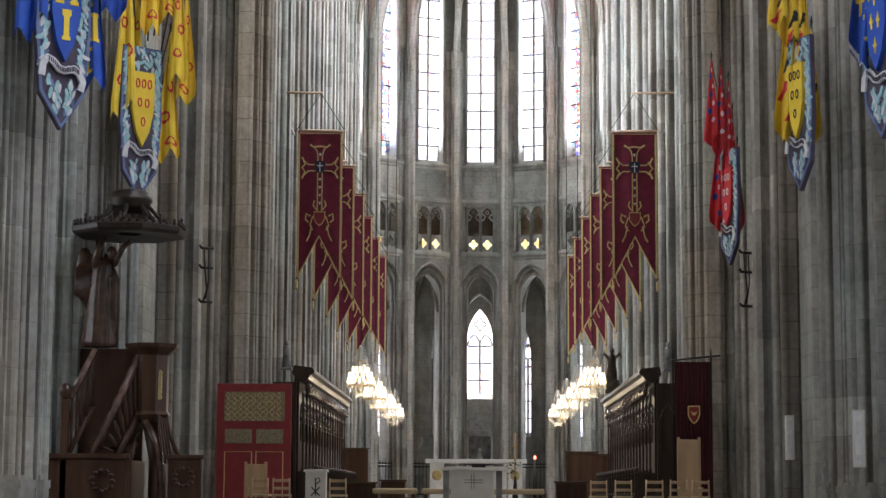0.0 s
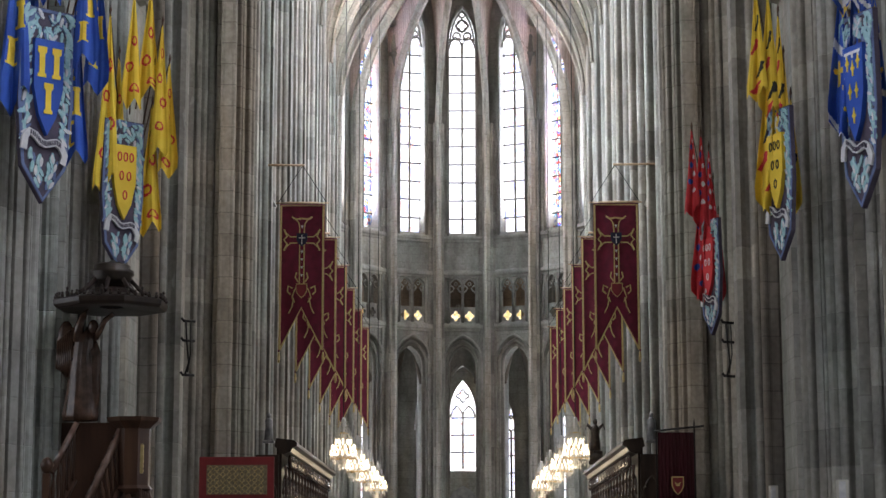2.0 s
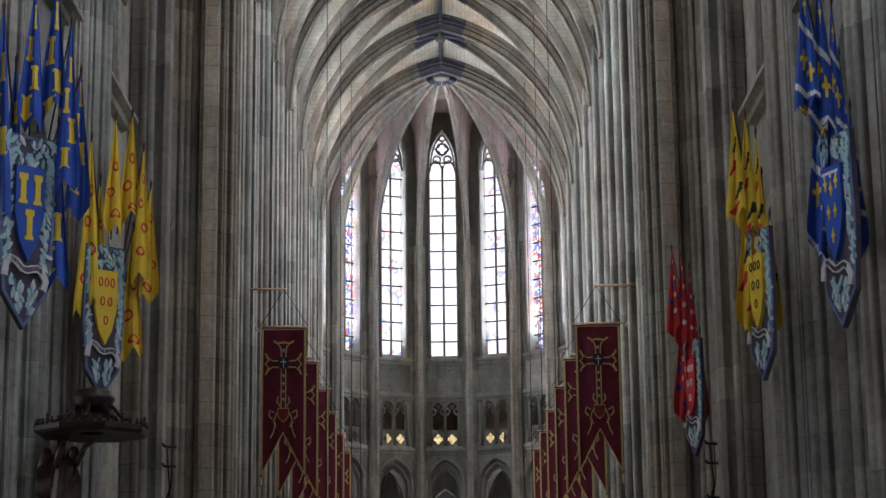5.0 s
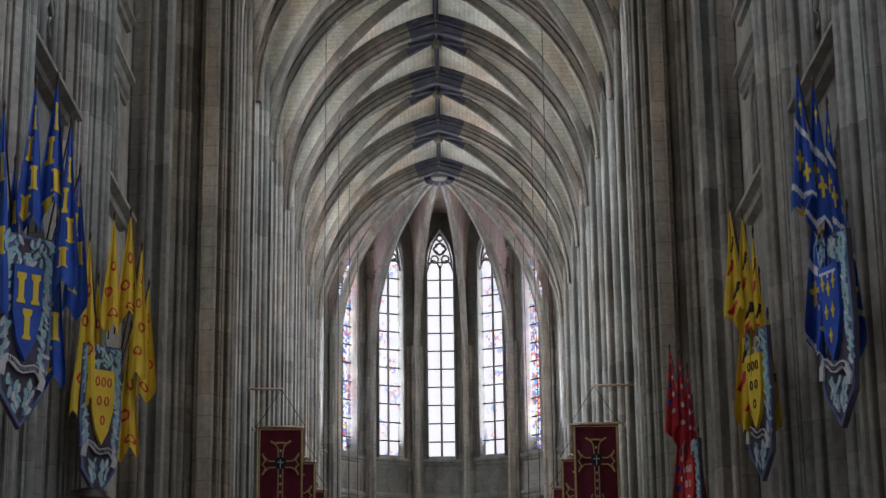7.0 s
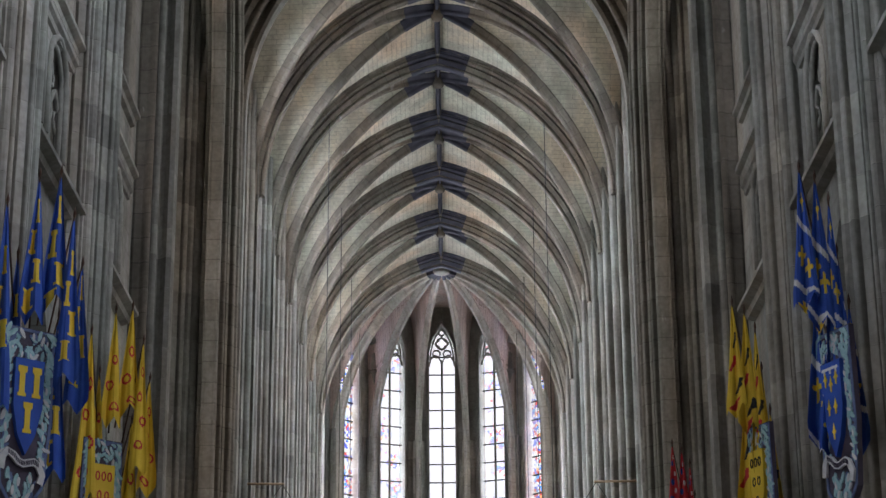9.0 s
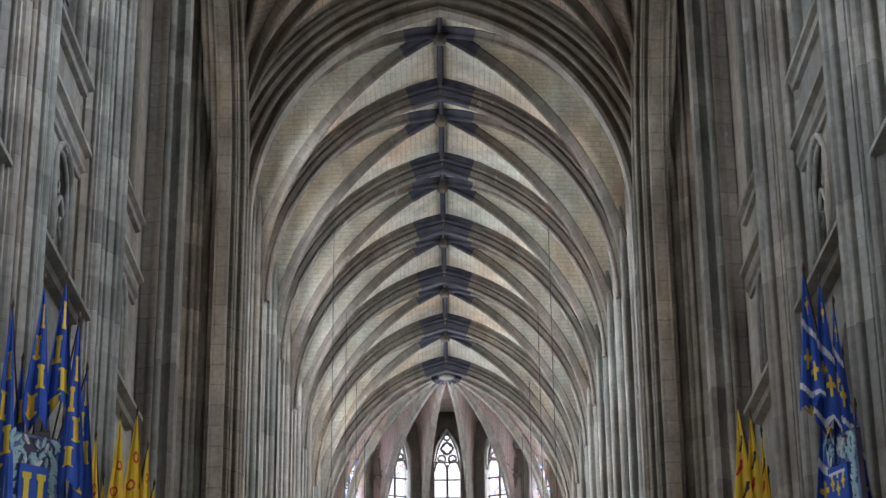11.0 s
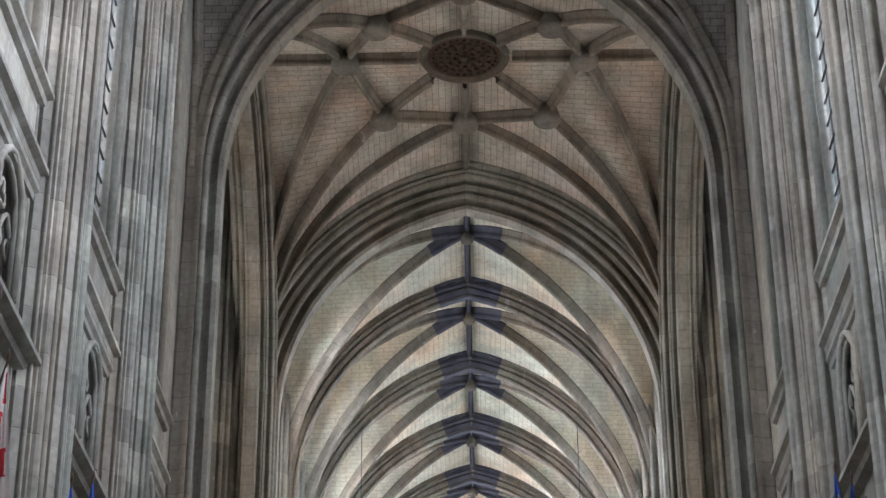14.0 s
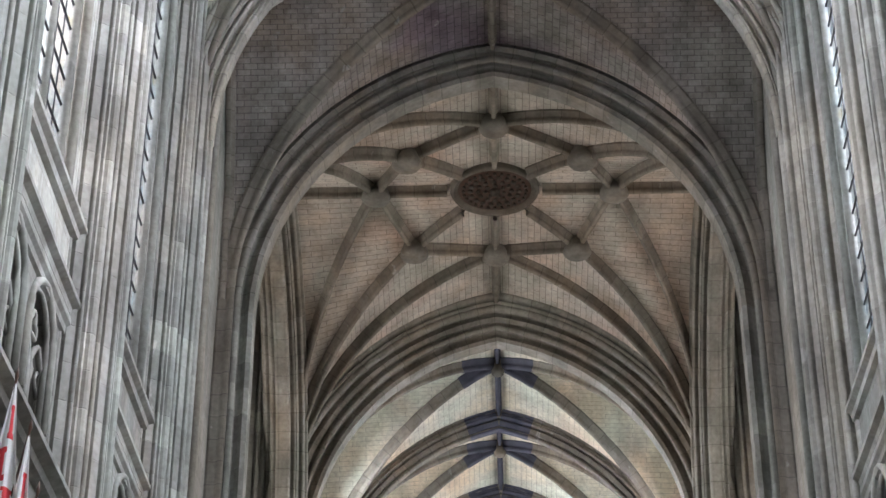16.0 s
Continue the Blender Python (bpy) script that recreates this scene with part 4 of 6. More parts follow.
def canopy_bracket(a):
    """A small carved and pinnacled canopy against an apse pier."""
    x, y = AX + (APSE_R - 0.62) * math.sin(a), APSE_Y + (APSE_R - 0.62) * math.cos(a)
    ob = thing("carved_canopy", pose(x, y, 27.5, 0, 0, -math.degrees(a)), "weathered carved stone canopy with pinnacle on an apse pier", "carving", kind="structure")
    part("bracket", lathe([(0.05, 0.0), (0.12, 0.3), (0.16, 0.5), (0.3, 0.62), (0.3, 0.72)], 8), STONE, ob)
    part("figure", lathe([(0.18, 0.72), (0.2, 1.0), (0.15, 1.4), (0.18, 1.6), (0.07, 1.75), (0.11, 1.85), (0.1, 1.98), (0.03, 2.06)], 10), STONE, ob)
    part("canopy", lathe([(0.3, 2.15), (0.34, 2.3), (0.22, 2.5), (0.16, 2.8), (0.09, 3.0), (0.13, 3.06), (0.03, 3.3)], 8), STONE, ob)
    for q in range(4):
        part("pinnacle", lathe([(0.05, 2.2), (0.06, 2.5), (0.02, 2.8)], 5, at=(0.3 * math.cos(q * 1.57 + 0.8), 0.3 * math.sin(q * 1.57 + 0.8), 0)), STONE, ob)
    return ob


for q in (-1.5, 1.5):
    canopy_bracket(q * STEP)

# ---------------------------------------------------------------- banners of the choir
def ribbon(bm, pts, width, y0, y1, m=None):
    """A flat braid of that width along (x, z) points, standing proud of the cloth from y0 to y1."""
    k = len(pts)
    ring = []
    for i, (x, z) in enumerate(pts):
        a, b = pts[max(i - 1, 0)], pts[min(i + 1, k - 1)]
        d = math.hypot(b[0] - a[0], b[1] - a[1]) or 1.0
        nx, nz = -(b[1] - a[1]) / d * width / 2, (b[0] - a[0]) / d * width / 2
        ring.append([bm.verts.new((x + s * nx, y, z + s * nz)) for y in (y0, y1) for s in (-1, 1)])
    for a, b in zip(ring, ring[1:]):
        for p, q in ((2, 3), (0, 2), (3, 1)):
            bm.faces.new((a[p], a[q], b[q], b[p]))
    return bm


def plate(bm, pts, y0, y1):
    """A flat piece with that (x, z) outline."""
    a = [bm.verts.new((x, y1, z)) for x, z in pts]
    b = [bm.verts.new((x, y0, z)) for x, z in pts]
    bm.faces.new(a)
    for i in range(len(pts)):
        j = (i + 1) % len(pts)
        bm.faces.new((a[i], b[i], b[j], a[j]))
    return bm


def shield(w, h, x=0.0, z=0.0):
    return [(x - w / 2, z), (x + w / 2, z), (x + w / 2, z - h * 0.5), (x + w * 0.3, z - h * 0.8), (x, z - h), (x - w * 0.3, z - h * 0.8), (x - w / 2, z - h * 0.5)]


BW, BH, NOTCH = 0.71, 4.75, 3.3
def make_banner(s0):
    """s0: the side of the pier that carries the pole."""
    banner = thing("banner", Matrix(), "crimson velvet swallow-tailed banner with gold braid and cross", "banner", "banners along the choir")
    bm = bmesh.new()
    nx, nz = 16, 30
    grid = []
    for j in range(nz + 1):
        row = []
        for i in range(nx + 1):
            u = i / nx * 2 - 1
            low = NOTCH + (BH - NOTCH) * abs(u)
            z = -low * j / nz
            row.append(bm.verts.new((u * BW * (1 - 0.012 * math.sin(3 * z)), 0.035 * math.sin(3.1 * u + 0.6 * z) * min(1, -z / 1.5) + 0.02 * math.sin(7 * u), z)))
        grid.append(row)
    for j in range(nz):
        for i in range(nx):
            bm.faces.new((grid[j][i], grid[j][i + 1], grid[j + 1][i + 1], grid[j + 1][i])).smooth = True
    cloth = part("cloth", bm, VELVET, banner)
    mod = cloth.modifiers.new("thickness", "SOLIDIFY")
    mod.thickness = 0.012
    Y0, Y1 = -0.03, -0.075
    bm = bmesh.new()
    e = BW - 0.04
    ribbon(bm, [(-e, -BH + 0.12), (-e, -0.06), (e, -0.06), (e, -BH + 0.12)], 0.06, Y0, Y1)
    ribbon(bm, [(-e, -BH + 0.1), (0, -NOTCH - 0.02), (e, -BH + 0.1)], 0.055, Y0, Y1)
    part("braid", bm, GOLD_CLOTH, banner, "gold braid border")
    bm = bmesh.new()
    for s in (-1, 1):
        ribbon(bm, [(s * 0.2, -0.48), (s * 0.1, -0.62), (s * 0.07, -0.8), (s * 0.07, -2.55), (s * 0.22, -2.75), (s * 0.30, -3.0), (s * 0.2, -3.15)], 0.035, Y0, Y1)
        ribbon(bm, [(s * 0.32, -0.42), (s * 0.2, -0.5), (0, -0.47)], 0.05, Y0, Y1)
        ribbon(bm, [(s * 0.14, -1.06), (s * 0.36, -1.06), (s * 0.5, -0.94), (s * 0.56, -0.82)], 0.035, Y0, Y1)
        ribbon(bm, [(s * 0.14, -1.26), (s * 0.36, -1.26), (s * 0.5, -1.38), (s * 0.56, -1.5)], 0.035, Y0, Y1)
        ribbon(bm, [(s * 0.57, -1.5), (s * 0.47, -1.28), (s * 0.57, -1.16), (s * 0.47, -1.04), (s * 0.57, -0.82)], 0.045, Y0, Y1)
        ribbon(bm, [(s * 0.1, -2.5), (s * 0.2, -2.36), (s * 0.16, -2.2)], 0.04, Y0, Y1)
        ribbon(bm, [(s * 0.28, -2.7), (s * 0.42, -2.62), (s * 0.44, -2.8), (s * 0.34, -2.9)], 0.045, Y0, Y1)
        ribbon(bm, [(s * 0.24, -3.0), (s * 0.3, -3.3), (s * 0.4, -3.5)], 0.035, Y0, Y1)
    part("embroidery", bm, GOLD_CLOTH, banner, "gold embroidered cross with curling ends")
    bm = bmesh.new()
    plate(bm, shield(0.34, 0.42, 0, -0.95), Y0, Y1 - 0.01)
    part("shield_patch", bm, NAVY_EMBLEM, banner, "dark blue shield patch")
    bm = bmesh.new()
    ribbon(bm, [(0, -1.0), (0, -1.3)], 0.03, Y0, Y1 - 0.025)
    ribbon(bm, [(-0.1, -1.1), (0.1, -1.1)], 0.03, Y0, Y1 - 0.025)
    part("silver_cross", bm, SILVER, banner, "small silver cross")
    for z in (-0.7, -1.5, -1.75, -2.0, -2.25):
        part("silver_triangle", plate(bmesh.new(), [(-0.045, z), (0.045, z), (0, z - 0.09)], Y0, Y1), SILVER, banner)
    bm = bmesh.new()
    plate(bm, shield(0.32, 0.4, 0, -2.58), Y0, Y1 - 0.01)
    part("shield_patch", bm, RED_PAINT, banner, "dark red shield patch")
    bm = bmesh.new()
    plate(bm, shield(0.36, 0.46, 0, -2.55), Y0, Y1)
    part("shield_patch", bm, GOLD_CLOTH, banner, "gold edge behind the red shield")
    part("rod", tube([(-BW - 0.12, -0.02, 0.03), (BW + 0.12, -0.02, 0.03)], 0.022, 8), PALE_OAK, banner, "pale wooden rod")
    part("pole", tube([(s0 * 2.3, -0.02, 1.27), (-s0 * 0.06, -0.02, 1.25)], 0.04, 8), PALE_OAK, banner, "pale horizontal pole fixed to the pier")
    for s in (-1, 1):
        part("cord", tube([(s * (BW + 0.05), -0.02, 0.05), (0, -0.02, 1.24)], 0.012, 5), IRON, banner)
    for s in (-1, 1):
        part("tassel", lathe([(0.012, 0), (0.03, -0.04), (0.045, -0.2), (0.03, -0.34)], 8, at=(s * (BW - 0.02), -0.02, -BH + 0.05)), GOLD_CLOTH, banner)
    return banner


for s0 in (-1, 1):
    first_banner = make_banner(s0)
    x = s0 * 4.95
    first_banner.matrix_basis = pose(x, CHOIR_PIERS[0] - 0.35, 12.85)
    for k, y in enumerate(CHOIR_PIERS[1:], 1):
        copy_thing(first_banner, pose(x, y - 0.35, 12.85 - 0.05 * k, 0, 0, (k % 3 - 1) * 2.5))


# ---------------------------------------------------------------- flag displays on the nave walls
def flag_mesh(length, width, phase, mats, emblem):
    """Cloth gathered to the tip of its staff, falling in deep upright pleats to a ragged, pointed hem."""
    nu, nv = 34, 84
    verts, faces, idx = [], [], []
    k = 4.2 + 0.8 * math.sin(phase)
    for j in range(nv + 1):
        v = j / nv
        w = width * (0.05 + 0.95 * min(1.0, v / 0.85))
        for i in range(nu + 1):
            u = i / nu * 2 - 1
            t = k * u + phase
            pleat = abs((t / math.pi) % 2 - 1) - 0.5                       # sharp folds, softened below
            fold = 0.42 * w * pleat + 0.05 * w * math.sin(9 * u + 2.3 * phase + 2 * v) + 0.03 * width * math.sin(7 * v + phase + 2 * u) * v
            hem = 0.09 * (0.5 - pleat) + 0.1 * (0.5 + 0.5 * math.sin(phase * 3)) * (u + 1) * 0.5
            verts.append((u * w / 2 + 0.05 * width * math.sin(4 * v + phase) * v, fold, -length * v * (1 - hem * v ** 6)))
    for j in range(nv):
        for i in range(nu):
            a = j * (nu + 1) + i
            faces.append((a, a + 1, a + nu + 2, a + nu + 1))
            idx.append(emblem((i + 0.5) / nu * 2 - 1, (j + 0.5) / nv * length / width, phase))
    me = mesh("flag", verts, faces, smooth=True)
    for m in mats:
        me.materials.append(m)
    me.polygons.foreach_set("material_index", idx)
    return me


def rings(u, v, p):
    for cx, cv in ((0.25, 2.0), (-0.3, 3.3), (0.3, 4.5), (-0.2, 5.8)):
        d = math.hypot((u - cx) * 0.5, v - cv - 0.5 * math.sin(p))
        if 0.15 < d < 0.26:
            return 1
    return 0


def bars(u, v, p):
    for cx, cv in ((0.2, 1.5), (-0.35, 2.8), (0.3, 4.0), (-0.3, 5.2)):
        a, b = abs(u - cx) * 0.5, abs(v - cv - 0.6 * math.sin(2 * p))
        if b < 0.5 and a < (0.2 if b > 0.36 else 0.13):
            return 1
    return 0


def beasts(u, v, p):
    for k, (cx, cv) in enumerate(((0.1, 1.7), (-0.35, 2.9), (0.35, 4.1), (-0.2, 5.2))):
        x, y = (u - cx) * 0.5, v - cv - 0.4 * math.sin(p)
        if abs(x + 0.5 * y) < 0.1 and abs(y) < 0.4 or math.hypot(x - 0.13, y + 0.3) < 0.13 or abs(y - 0.12 + x) < 0.09 and abs(x) < 0.22:
            return 1 + k % 2
    return 0


def lilies(u, v, p):
    for band in (2.2, 4.9):
        if abs(v - band - 0.35 * u - 0.4 * math.sin(p)) < 0.15:
            return 1
    for cx, cv in ((0.15, 1.2), (-0.3, 3.4), (0.35, 4.0), (-0.2, 5.8)):
        x, y = abs(u - cx) * 0.4, (v - cv - 0.2 * math.sin(2 * p)) * 0.7
        if x < 0.035 + 0.06 * max(0, 0.3 - abs(y)) and abs(y) < 0.3 or math.hypot(x - 0.1, y + 0.04) < 0.075:
            return 2
    return 0


def spots_of(u, v, p):
    for k, (cx, cv) in enumerate(((0.2, 0.8), (-0.4, 1.2), (0.4, 1.9), (-0.3, 2.4), (0.3, 3.0), (-0.4, 3.5), (0.2, 4.1))):
        if math.hypot((u - cx) * 0.5, v - cv) < (0.2 if k % 2 else 0.16):
            return 1 + k % 2
    return 0


FLAGS_W = [  # offset across, height of the tip, length, width, phase
    (-0.45, 4.41, 3.7, 0.50, 0.4), (0.0, 4.88, 2.3, 0.42, 1.7), (0.32, 4.99, 2.2, 0.46, 3.0), (0.55, 4.3, 2.75, 0.42, 4.4), (0.72, 3.6, 2.3, 0.40, 5.5),
    (0.42, 2.8, 2.65, 0.50, 2.2), (-0.24, 3.7, 2.5, 0.40, 0.9)]
FLAGS_E = [
    (-0.52, 4.95, 2.35, 0.42, 0.4), (-0.3, 4.8, 2.4, 0.46, 1.7), (-0.12, 4.45, 2.9, 0.40, 3.0), (-0.06, 3.7, 3.0, 0.42, 4.4), (0.06, 2.85, 2.3, 0.36, 5.5),
    (-0.42, 3.1, 2.4, 0.5, 2.2), (-0.3, 2.4, 1.9, 0.42, 0.9)]


def flag_display(place, turn, cloth, emblems, emblem, label, board, size=1.0, name="flag_display"):
    """A shield-shaped heraldic board on the wall with flags fanned round it."""
    ob = thing(name, pose(*place, 0, 0, turn) @ Matrix.Scale(size, 4), label, "flags", "flag displays on the nave walls")
    bm = bmesh.new()
    out = [(-0.42, 2.45), (0.42, 2.45), (0.45, 1.2), (0.36, 0.35), (0, -0.1), (-0.36, 0.35), (-0.45, 1.2)]
    plate(bm, out, 0.05, -0.04)
    b = part("board", bm, DARK_BOARD, ob, "dark violet heraldic board")
    b.matrix_basis = pose(-0.02 + board[0], -0.36, board[1], 0, 0, 28 if place[0] < 0 else -52) @ Matrix.Diagonal((1.0, 1.0, 1.14, 1.0))
    bm = bmesh.new()
    ribbon(bm, [(x * 0.95, z * 0.97 + 0.04) for x, z in out + out[:1]], 0.05, -0.04, -0.055)
    part("border", bm, PANEL_BLUE, b, "blue painted border")
    rnd = random.Random(int(place[1] * 10) + int(place[0]))
    for mat, lab, n in ((TEAL, "pale blue painted mantling", 74), (PANEL_BLUE, "blue painted mantling", 34), (SILVER, "pale painted mantling", 22)):
        bm = bmesh.new()
        for k in range(n):
            s = -1 if k % 2 else 1
            z = 0.72 + 1.7 * k / n
            x = s * rnd.uniform(0.27, 0.38)
            t = s * (0.5 + 0.6 * math.sin(k * 0.9)) + rnd.uniform(-0.3, 0.3)
            r = rnd.uniform(0.02, 0.038) * (0.8 if mat is SILVER else 1)
            plate(bm, [(x + r * math.cos(q) * math.cos(t) - 2.8 * r * math.sin(q) * math.sin(t), z + r * math.cos(q) * math.sin(t) + 2.8 * r * math.sin(q) * math.cos(t)) for q in [math.tau * i / 7 for i in range(7)]], -0.04, -0.052 - 0.0004 * k - (0.012 if mat is SILVER else 0))
        for k in range(n // 3):                      # crest above the shield
            x, z, r, t = rnd.uniform(-0.26, 0.26), rnd.uniform(2.06, 2.4), rnd.uniform(0.018, 0.034), rnd.uniform(-1.2, 1.2)
            plate(bm, [(x + r * math.cos(q) * math.cos(t) - 2.6 * r * math.sin(q) * math.sin(t), z + r * math.cos(q) * math.sin(t) + 2.6 * r * math.sin(q) * math.cos(t)) for q in [math.tau * i / 7 for i in range(7)]], -0.04, -0.052 - 0.0006 * k - (0.012 if mat is SILVER else 0))
        for k in range(n // 3):                      # leaves under the scroll
            s = -1 if k % 2 else 1
            z = 0.14 + 0.4 * k / (n // 3)
            x = s * rnd.uniform(0.03, 0.1 + 0.28 * z)
            r = rnd.uniform(0.02, 0.036)
            t = s * rnd.uniform(-0.8, 0.4)
            plate(bm, [(x + r * math.cos(q) * math.cos(t) - 2.4 * r * math.sin(q) * math.sin(t), z + r * math.cos(q) * math.sin(t) + 2.4 * r * math.sin(q) * math.cos(t)) for q in [math.tau * i / 7 for i in range(7)]], -0.04, -0.052 - 0.0006 * k - (0.012 if mat is SILVER else 0))
        tagged(part("foliage_ornament", bm, mat, b, lab), kind="stuff")
    bm = bmesh.new()
    plate(bm, shield(0.48, 1.25, 0, 2.02), -0.04, -0.12)
    part("painted_shield", bm, cloth, b, "painted shield in the colour of its flags")
    if emblem is bars:
        for x, z in ((-0.12, 1.72), (0.12, 1.72), (0.0, 1.25)):
            bm = plate(bmesh.new(), [(x - 0.07, z - 0.2), (x + 0.07, z - 0.2), (x + 0.07, z - 0.16), (x + 0.045, z - 0.14), (x + 0.045, z + 0.1), (x + 0.075, z + 0.13), (x + 0.075, z + 0.2), (x - 0.075, z + 0.2), (x - 0.075, z + 0.13), (x - 0.045, z + 0.1), (x - 0.045, z - 0.14), (x - 0.07, z - 0.16)], -0.12, -0.13)
            part("charge", bm, emblems[0], b, "painted tower")
    elif emblem is lilies:
        for x, z in ((-0.13, 1.8), (0.0, 1.72), (0.13, 1.8), (-0.08, 1.42), (0.08, 1.42), (0, 1.1)):
            bm = plate(bmesh.new(), [(x - 0.012, z - 0.1), (x + 0.012, z - 0.1), (x + 0.018, z - 0.03), (x + 0.05, z + 0.0), (x + 0.022, z + 0.03), (x, z + 0.11), (x - 0.022, z + 0.03), (x - 0.05, z + 0.0), (x - 0.018, z - 0.03)], -0.12, -0.13)
            part("charge", bm, emblems[1], b, "painted yellow lily")
        bm = ribbon(bmesh.new(), [(-0.2, 1.93), (0.2, 1.93)], 0.035, -0.12, -0.13)
        for x in (-0.14, 0.0, 0.14):
            ribbon(bm, [(x, 1.93), (x, 1.86)], 0.04, -0.12, -0.128)
        part("charge", bm, emblems[0], b, "painted white label")
    else:
        for x, z in ((-0.13, 1.82), (0.0, 1.82), (0.13, 1.82), (-0.08, 1.5), (0.08, 1.5), (0, 1.18)):
            bm = ribbon(bmesh.new(), [(x + 0.04 * math.cos(q), z + 0.07 * math.sin(q)) for q in [math.tau * i / 12 for i in range(13)]], 0.022, -0.12, -0.13)
            part("charge", bm, emblems[0], b)
    bm = bmesh.new()
    band = [(-0.36, 0.56), (-0.34, 0.72), (-0.27, 0.8), (-0.17, 0.76), (-0.08, 0.68), (0, 0.66), (0.08, 0.68), (0.17, 0.7), (0.25, 0.66), (0.32, 0.54), (0.28, 0.42)]
    ribbon(bm, band, 0.1, -0.06, -0.1)
    part("scroll", bm, SILVER, b, "pale painted scroll with a dark motto")
    for k in range(2, 8):
        for f in (0.2, 0.55, 0.85):
            x, z = band[k][0] + (band[k + 1][0] - band[k][0]) * f, band[k][1] + (band[k + 1][1] - band[k][1]) * f
            part("motto_bar", plate(bmesh.new(), [(x - 0.009, z - 0.03), (x + 0.009, z - 0.03), (x + 0.009, z + 0.03), (x - 0.009, z + 0.03)], -0.1, -0.106), DARK_BOARD, b)
    for dx, top, length, width, ph in (FLAGS_W if place[0] < 0 else FLAGS_E):
        f = part("flag", flag_mesh(length, width * 0.92, ph, [cloth] + emblems, emblem), cloth, ob)
        f.location = (dx, -0.2 - 0.08 * math.cos(ph) - (0.3 if top > 4.2 else 0.0), top)
        base = (dx * 0.35, -0.05, max(1.6, top - 2.3))
        part("staff", tube([(base[0] - dx, base[1] + 0.2 + 0.08 * math.cos(ph) + (0.3 if top > 4.2 else 0.0), base[2] - top), (0, 0, 0.0), (0.005, 0, 0.06), (0.008, 0, 0.18)], [0.016, 0.016, 0.03, 0.004], 6), OAK, f, "dark staff with a pointed tip")
    bm = boxed(-0.1, 0.1, -0.32, 0.5, 1.2, 1.5)
    part("bracket", bm, IRON, ob)
    return ob


Z_FLAG = 6.72
flag_display((-5.5, 31.75, Z_FLAG), 14, YELLOW, [RED], rings, "yellow flags with red rings round a painted heraldic board", (-0.12, -0.42), 0.87)
flag_display((-5.52, 25.3, Z_FLAG - 0.2), 14, BLUE, [YELLOW], bars, "blue flags with yellow towers round a heraldic board", (0.0, -0.25), 0.9)
flag_display((5.5, 31.75, Z_FLAG), -14, YELLOW, [BLACK_EMBLEM, RED], beasts, "yellow flags with black and red charges round a board", (-0.14, -0.22), 0.87)
flag_display((5.52, 25.3, Z_FLAG - 0.2), -14, BLUE, [WHITE_CLOTH, YELLOW], lilies, "blue flags with white bars and yellow lilies", (-0.16, -0.35), 0.9)
flag_display((5.45, 40.6, Z_FLAG - 0.25), -14, RED, [WHITE_CLOTH, BLUE], spots_of, "red flags with white and blue roundels round a board", (-0.1, -0.15), 0.84)
flag_display((5.55, 18.8, Z_FLAG), -14, WHITE_CLOTH, [RED, BLACK_EMBLEM], beasts, "white flags with red and black charges", (0.0, 0.0), 0.9)
flag_display((-5.55, 18.8, Z_FLAG), 14, WHITE_CLOTH, [RED], bars, "white flags with red charges", (0.0, 0.0), 0.9)


# ---------------------------------------------------------------- pulpit with its sounding board and angel
PUL = thing("pulpit", pose(-5.55, 31.0, 0), "dark oak pulpit with stairs and crested sounding board", "pulpit")


def poly_ring(bm, sides, r0, r1, z0, z1, cx=0.0, cy=0.0, rot=0.0):
    a = [bm.verts.new((cx + r0 * math.cos(rot + k * math.tau / sides), cy + r0 * math.sin(rot + k * math.tau / sides), z0)) for k in range(sides)]
    b = [bm.verts.new((cx + r1 * math.cos(rot + k * math.tau / sides), cy + r1 * math.sin(rot + k * math.tau / sides), z1)) for k in range(sides)]
    for k in range(sides):
        bm.faces.new((a[k], a[(k + 1) % sides], b[(k + 1) % sides], b[k]))
    return a, b


bm = bmesh.new()
R8 = math.pi / 8
for r0, r1, z0, z1 in ((0.2, 0.27, 2.60, 2.66), (0.27, 0.32, 2.66, 2.72), (0.32, 0.27, 2.72, 2.78), (0.27, 0.28, 2.78, 3.66), (0.28, 0.43, 3.66, 3.78), (0.43, 0.45, 3.78, 3.84), (0.45, 0.3, 3.84, 3.84)):
    poly_ring(bm, 8, r0, r1, z0, z1, 0.40, -0.1, R8)
bmesh.ops.remove_doubles(bm, verts=bm.verts, dist=0.001)
part("drum", bm, OAK, PUL, "small octagonal panelled drum with a flared top")
for k in range(6):
    a = k * 0.9
    part("gilt_carving", plate(bmesh.new(), [(0.56 + 0.035 * math.cos(a + q), 3.0 + 0.075 * k + 0.05 * math.sin(a + q)) for q in [math.tau * i / 6 for i in range(6)]], -0.26, -0.32), GOLD_CLOTH, PUL)
for q in (-1, 1):
    part("support", tube([(0.34 + q * 0.30, -0.35, 0.9), (0.34 + q * 0.29, -0.35, 1.7), (0.34 + q * 0.2, -0.32, 2.25), (0.34, -0.3, 2.62)], 0.075, 6), STATUE_OAK, PUL, "curved rib of a pointed arch")
part("side_rail", tube([(0.66, -0.25, 2.68), (0.74, -0.3, 2.4), (0.9, -0.4, 2.05)], 0.04, 6), OAK, PUL)
part("stem", lathe([(0.16, 0.0), (0.10, 0.5), (0.08, 2.0), (0.2, 2.62)], 8, at=(0.40, 0.25, 0)), OAK, PUL)
bm = bmesh.new()
box(bm, -1.75, 0.12, -0.62, -0.54, 0.0, 2.02, bevel=0.02)
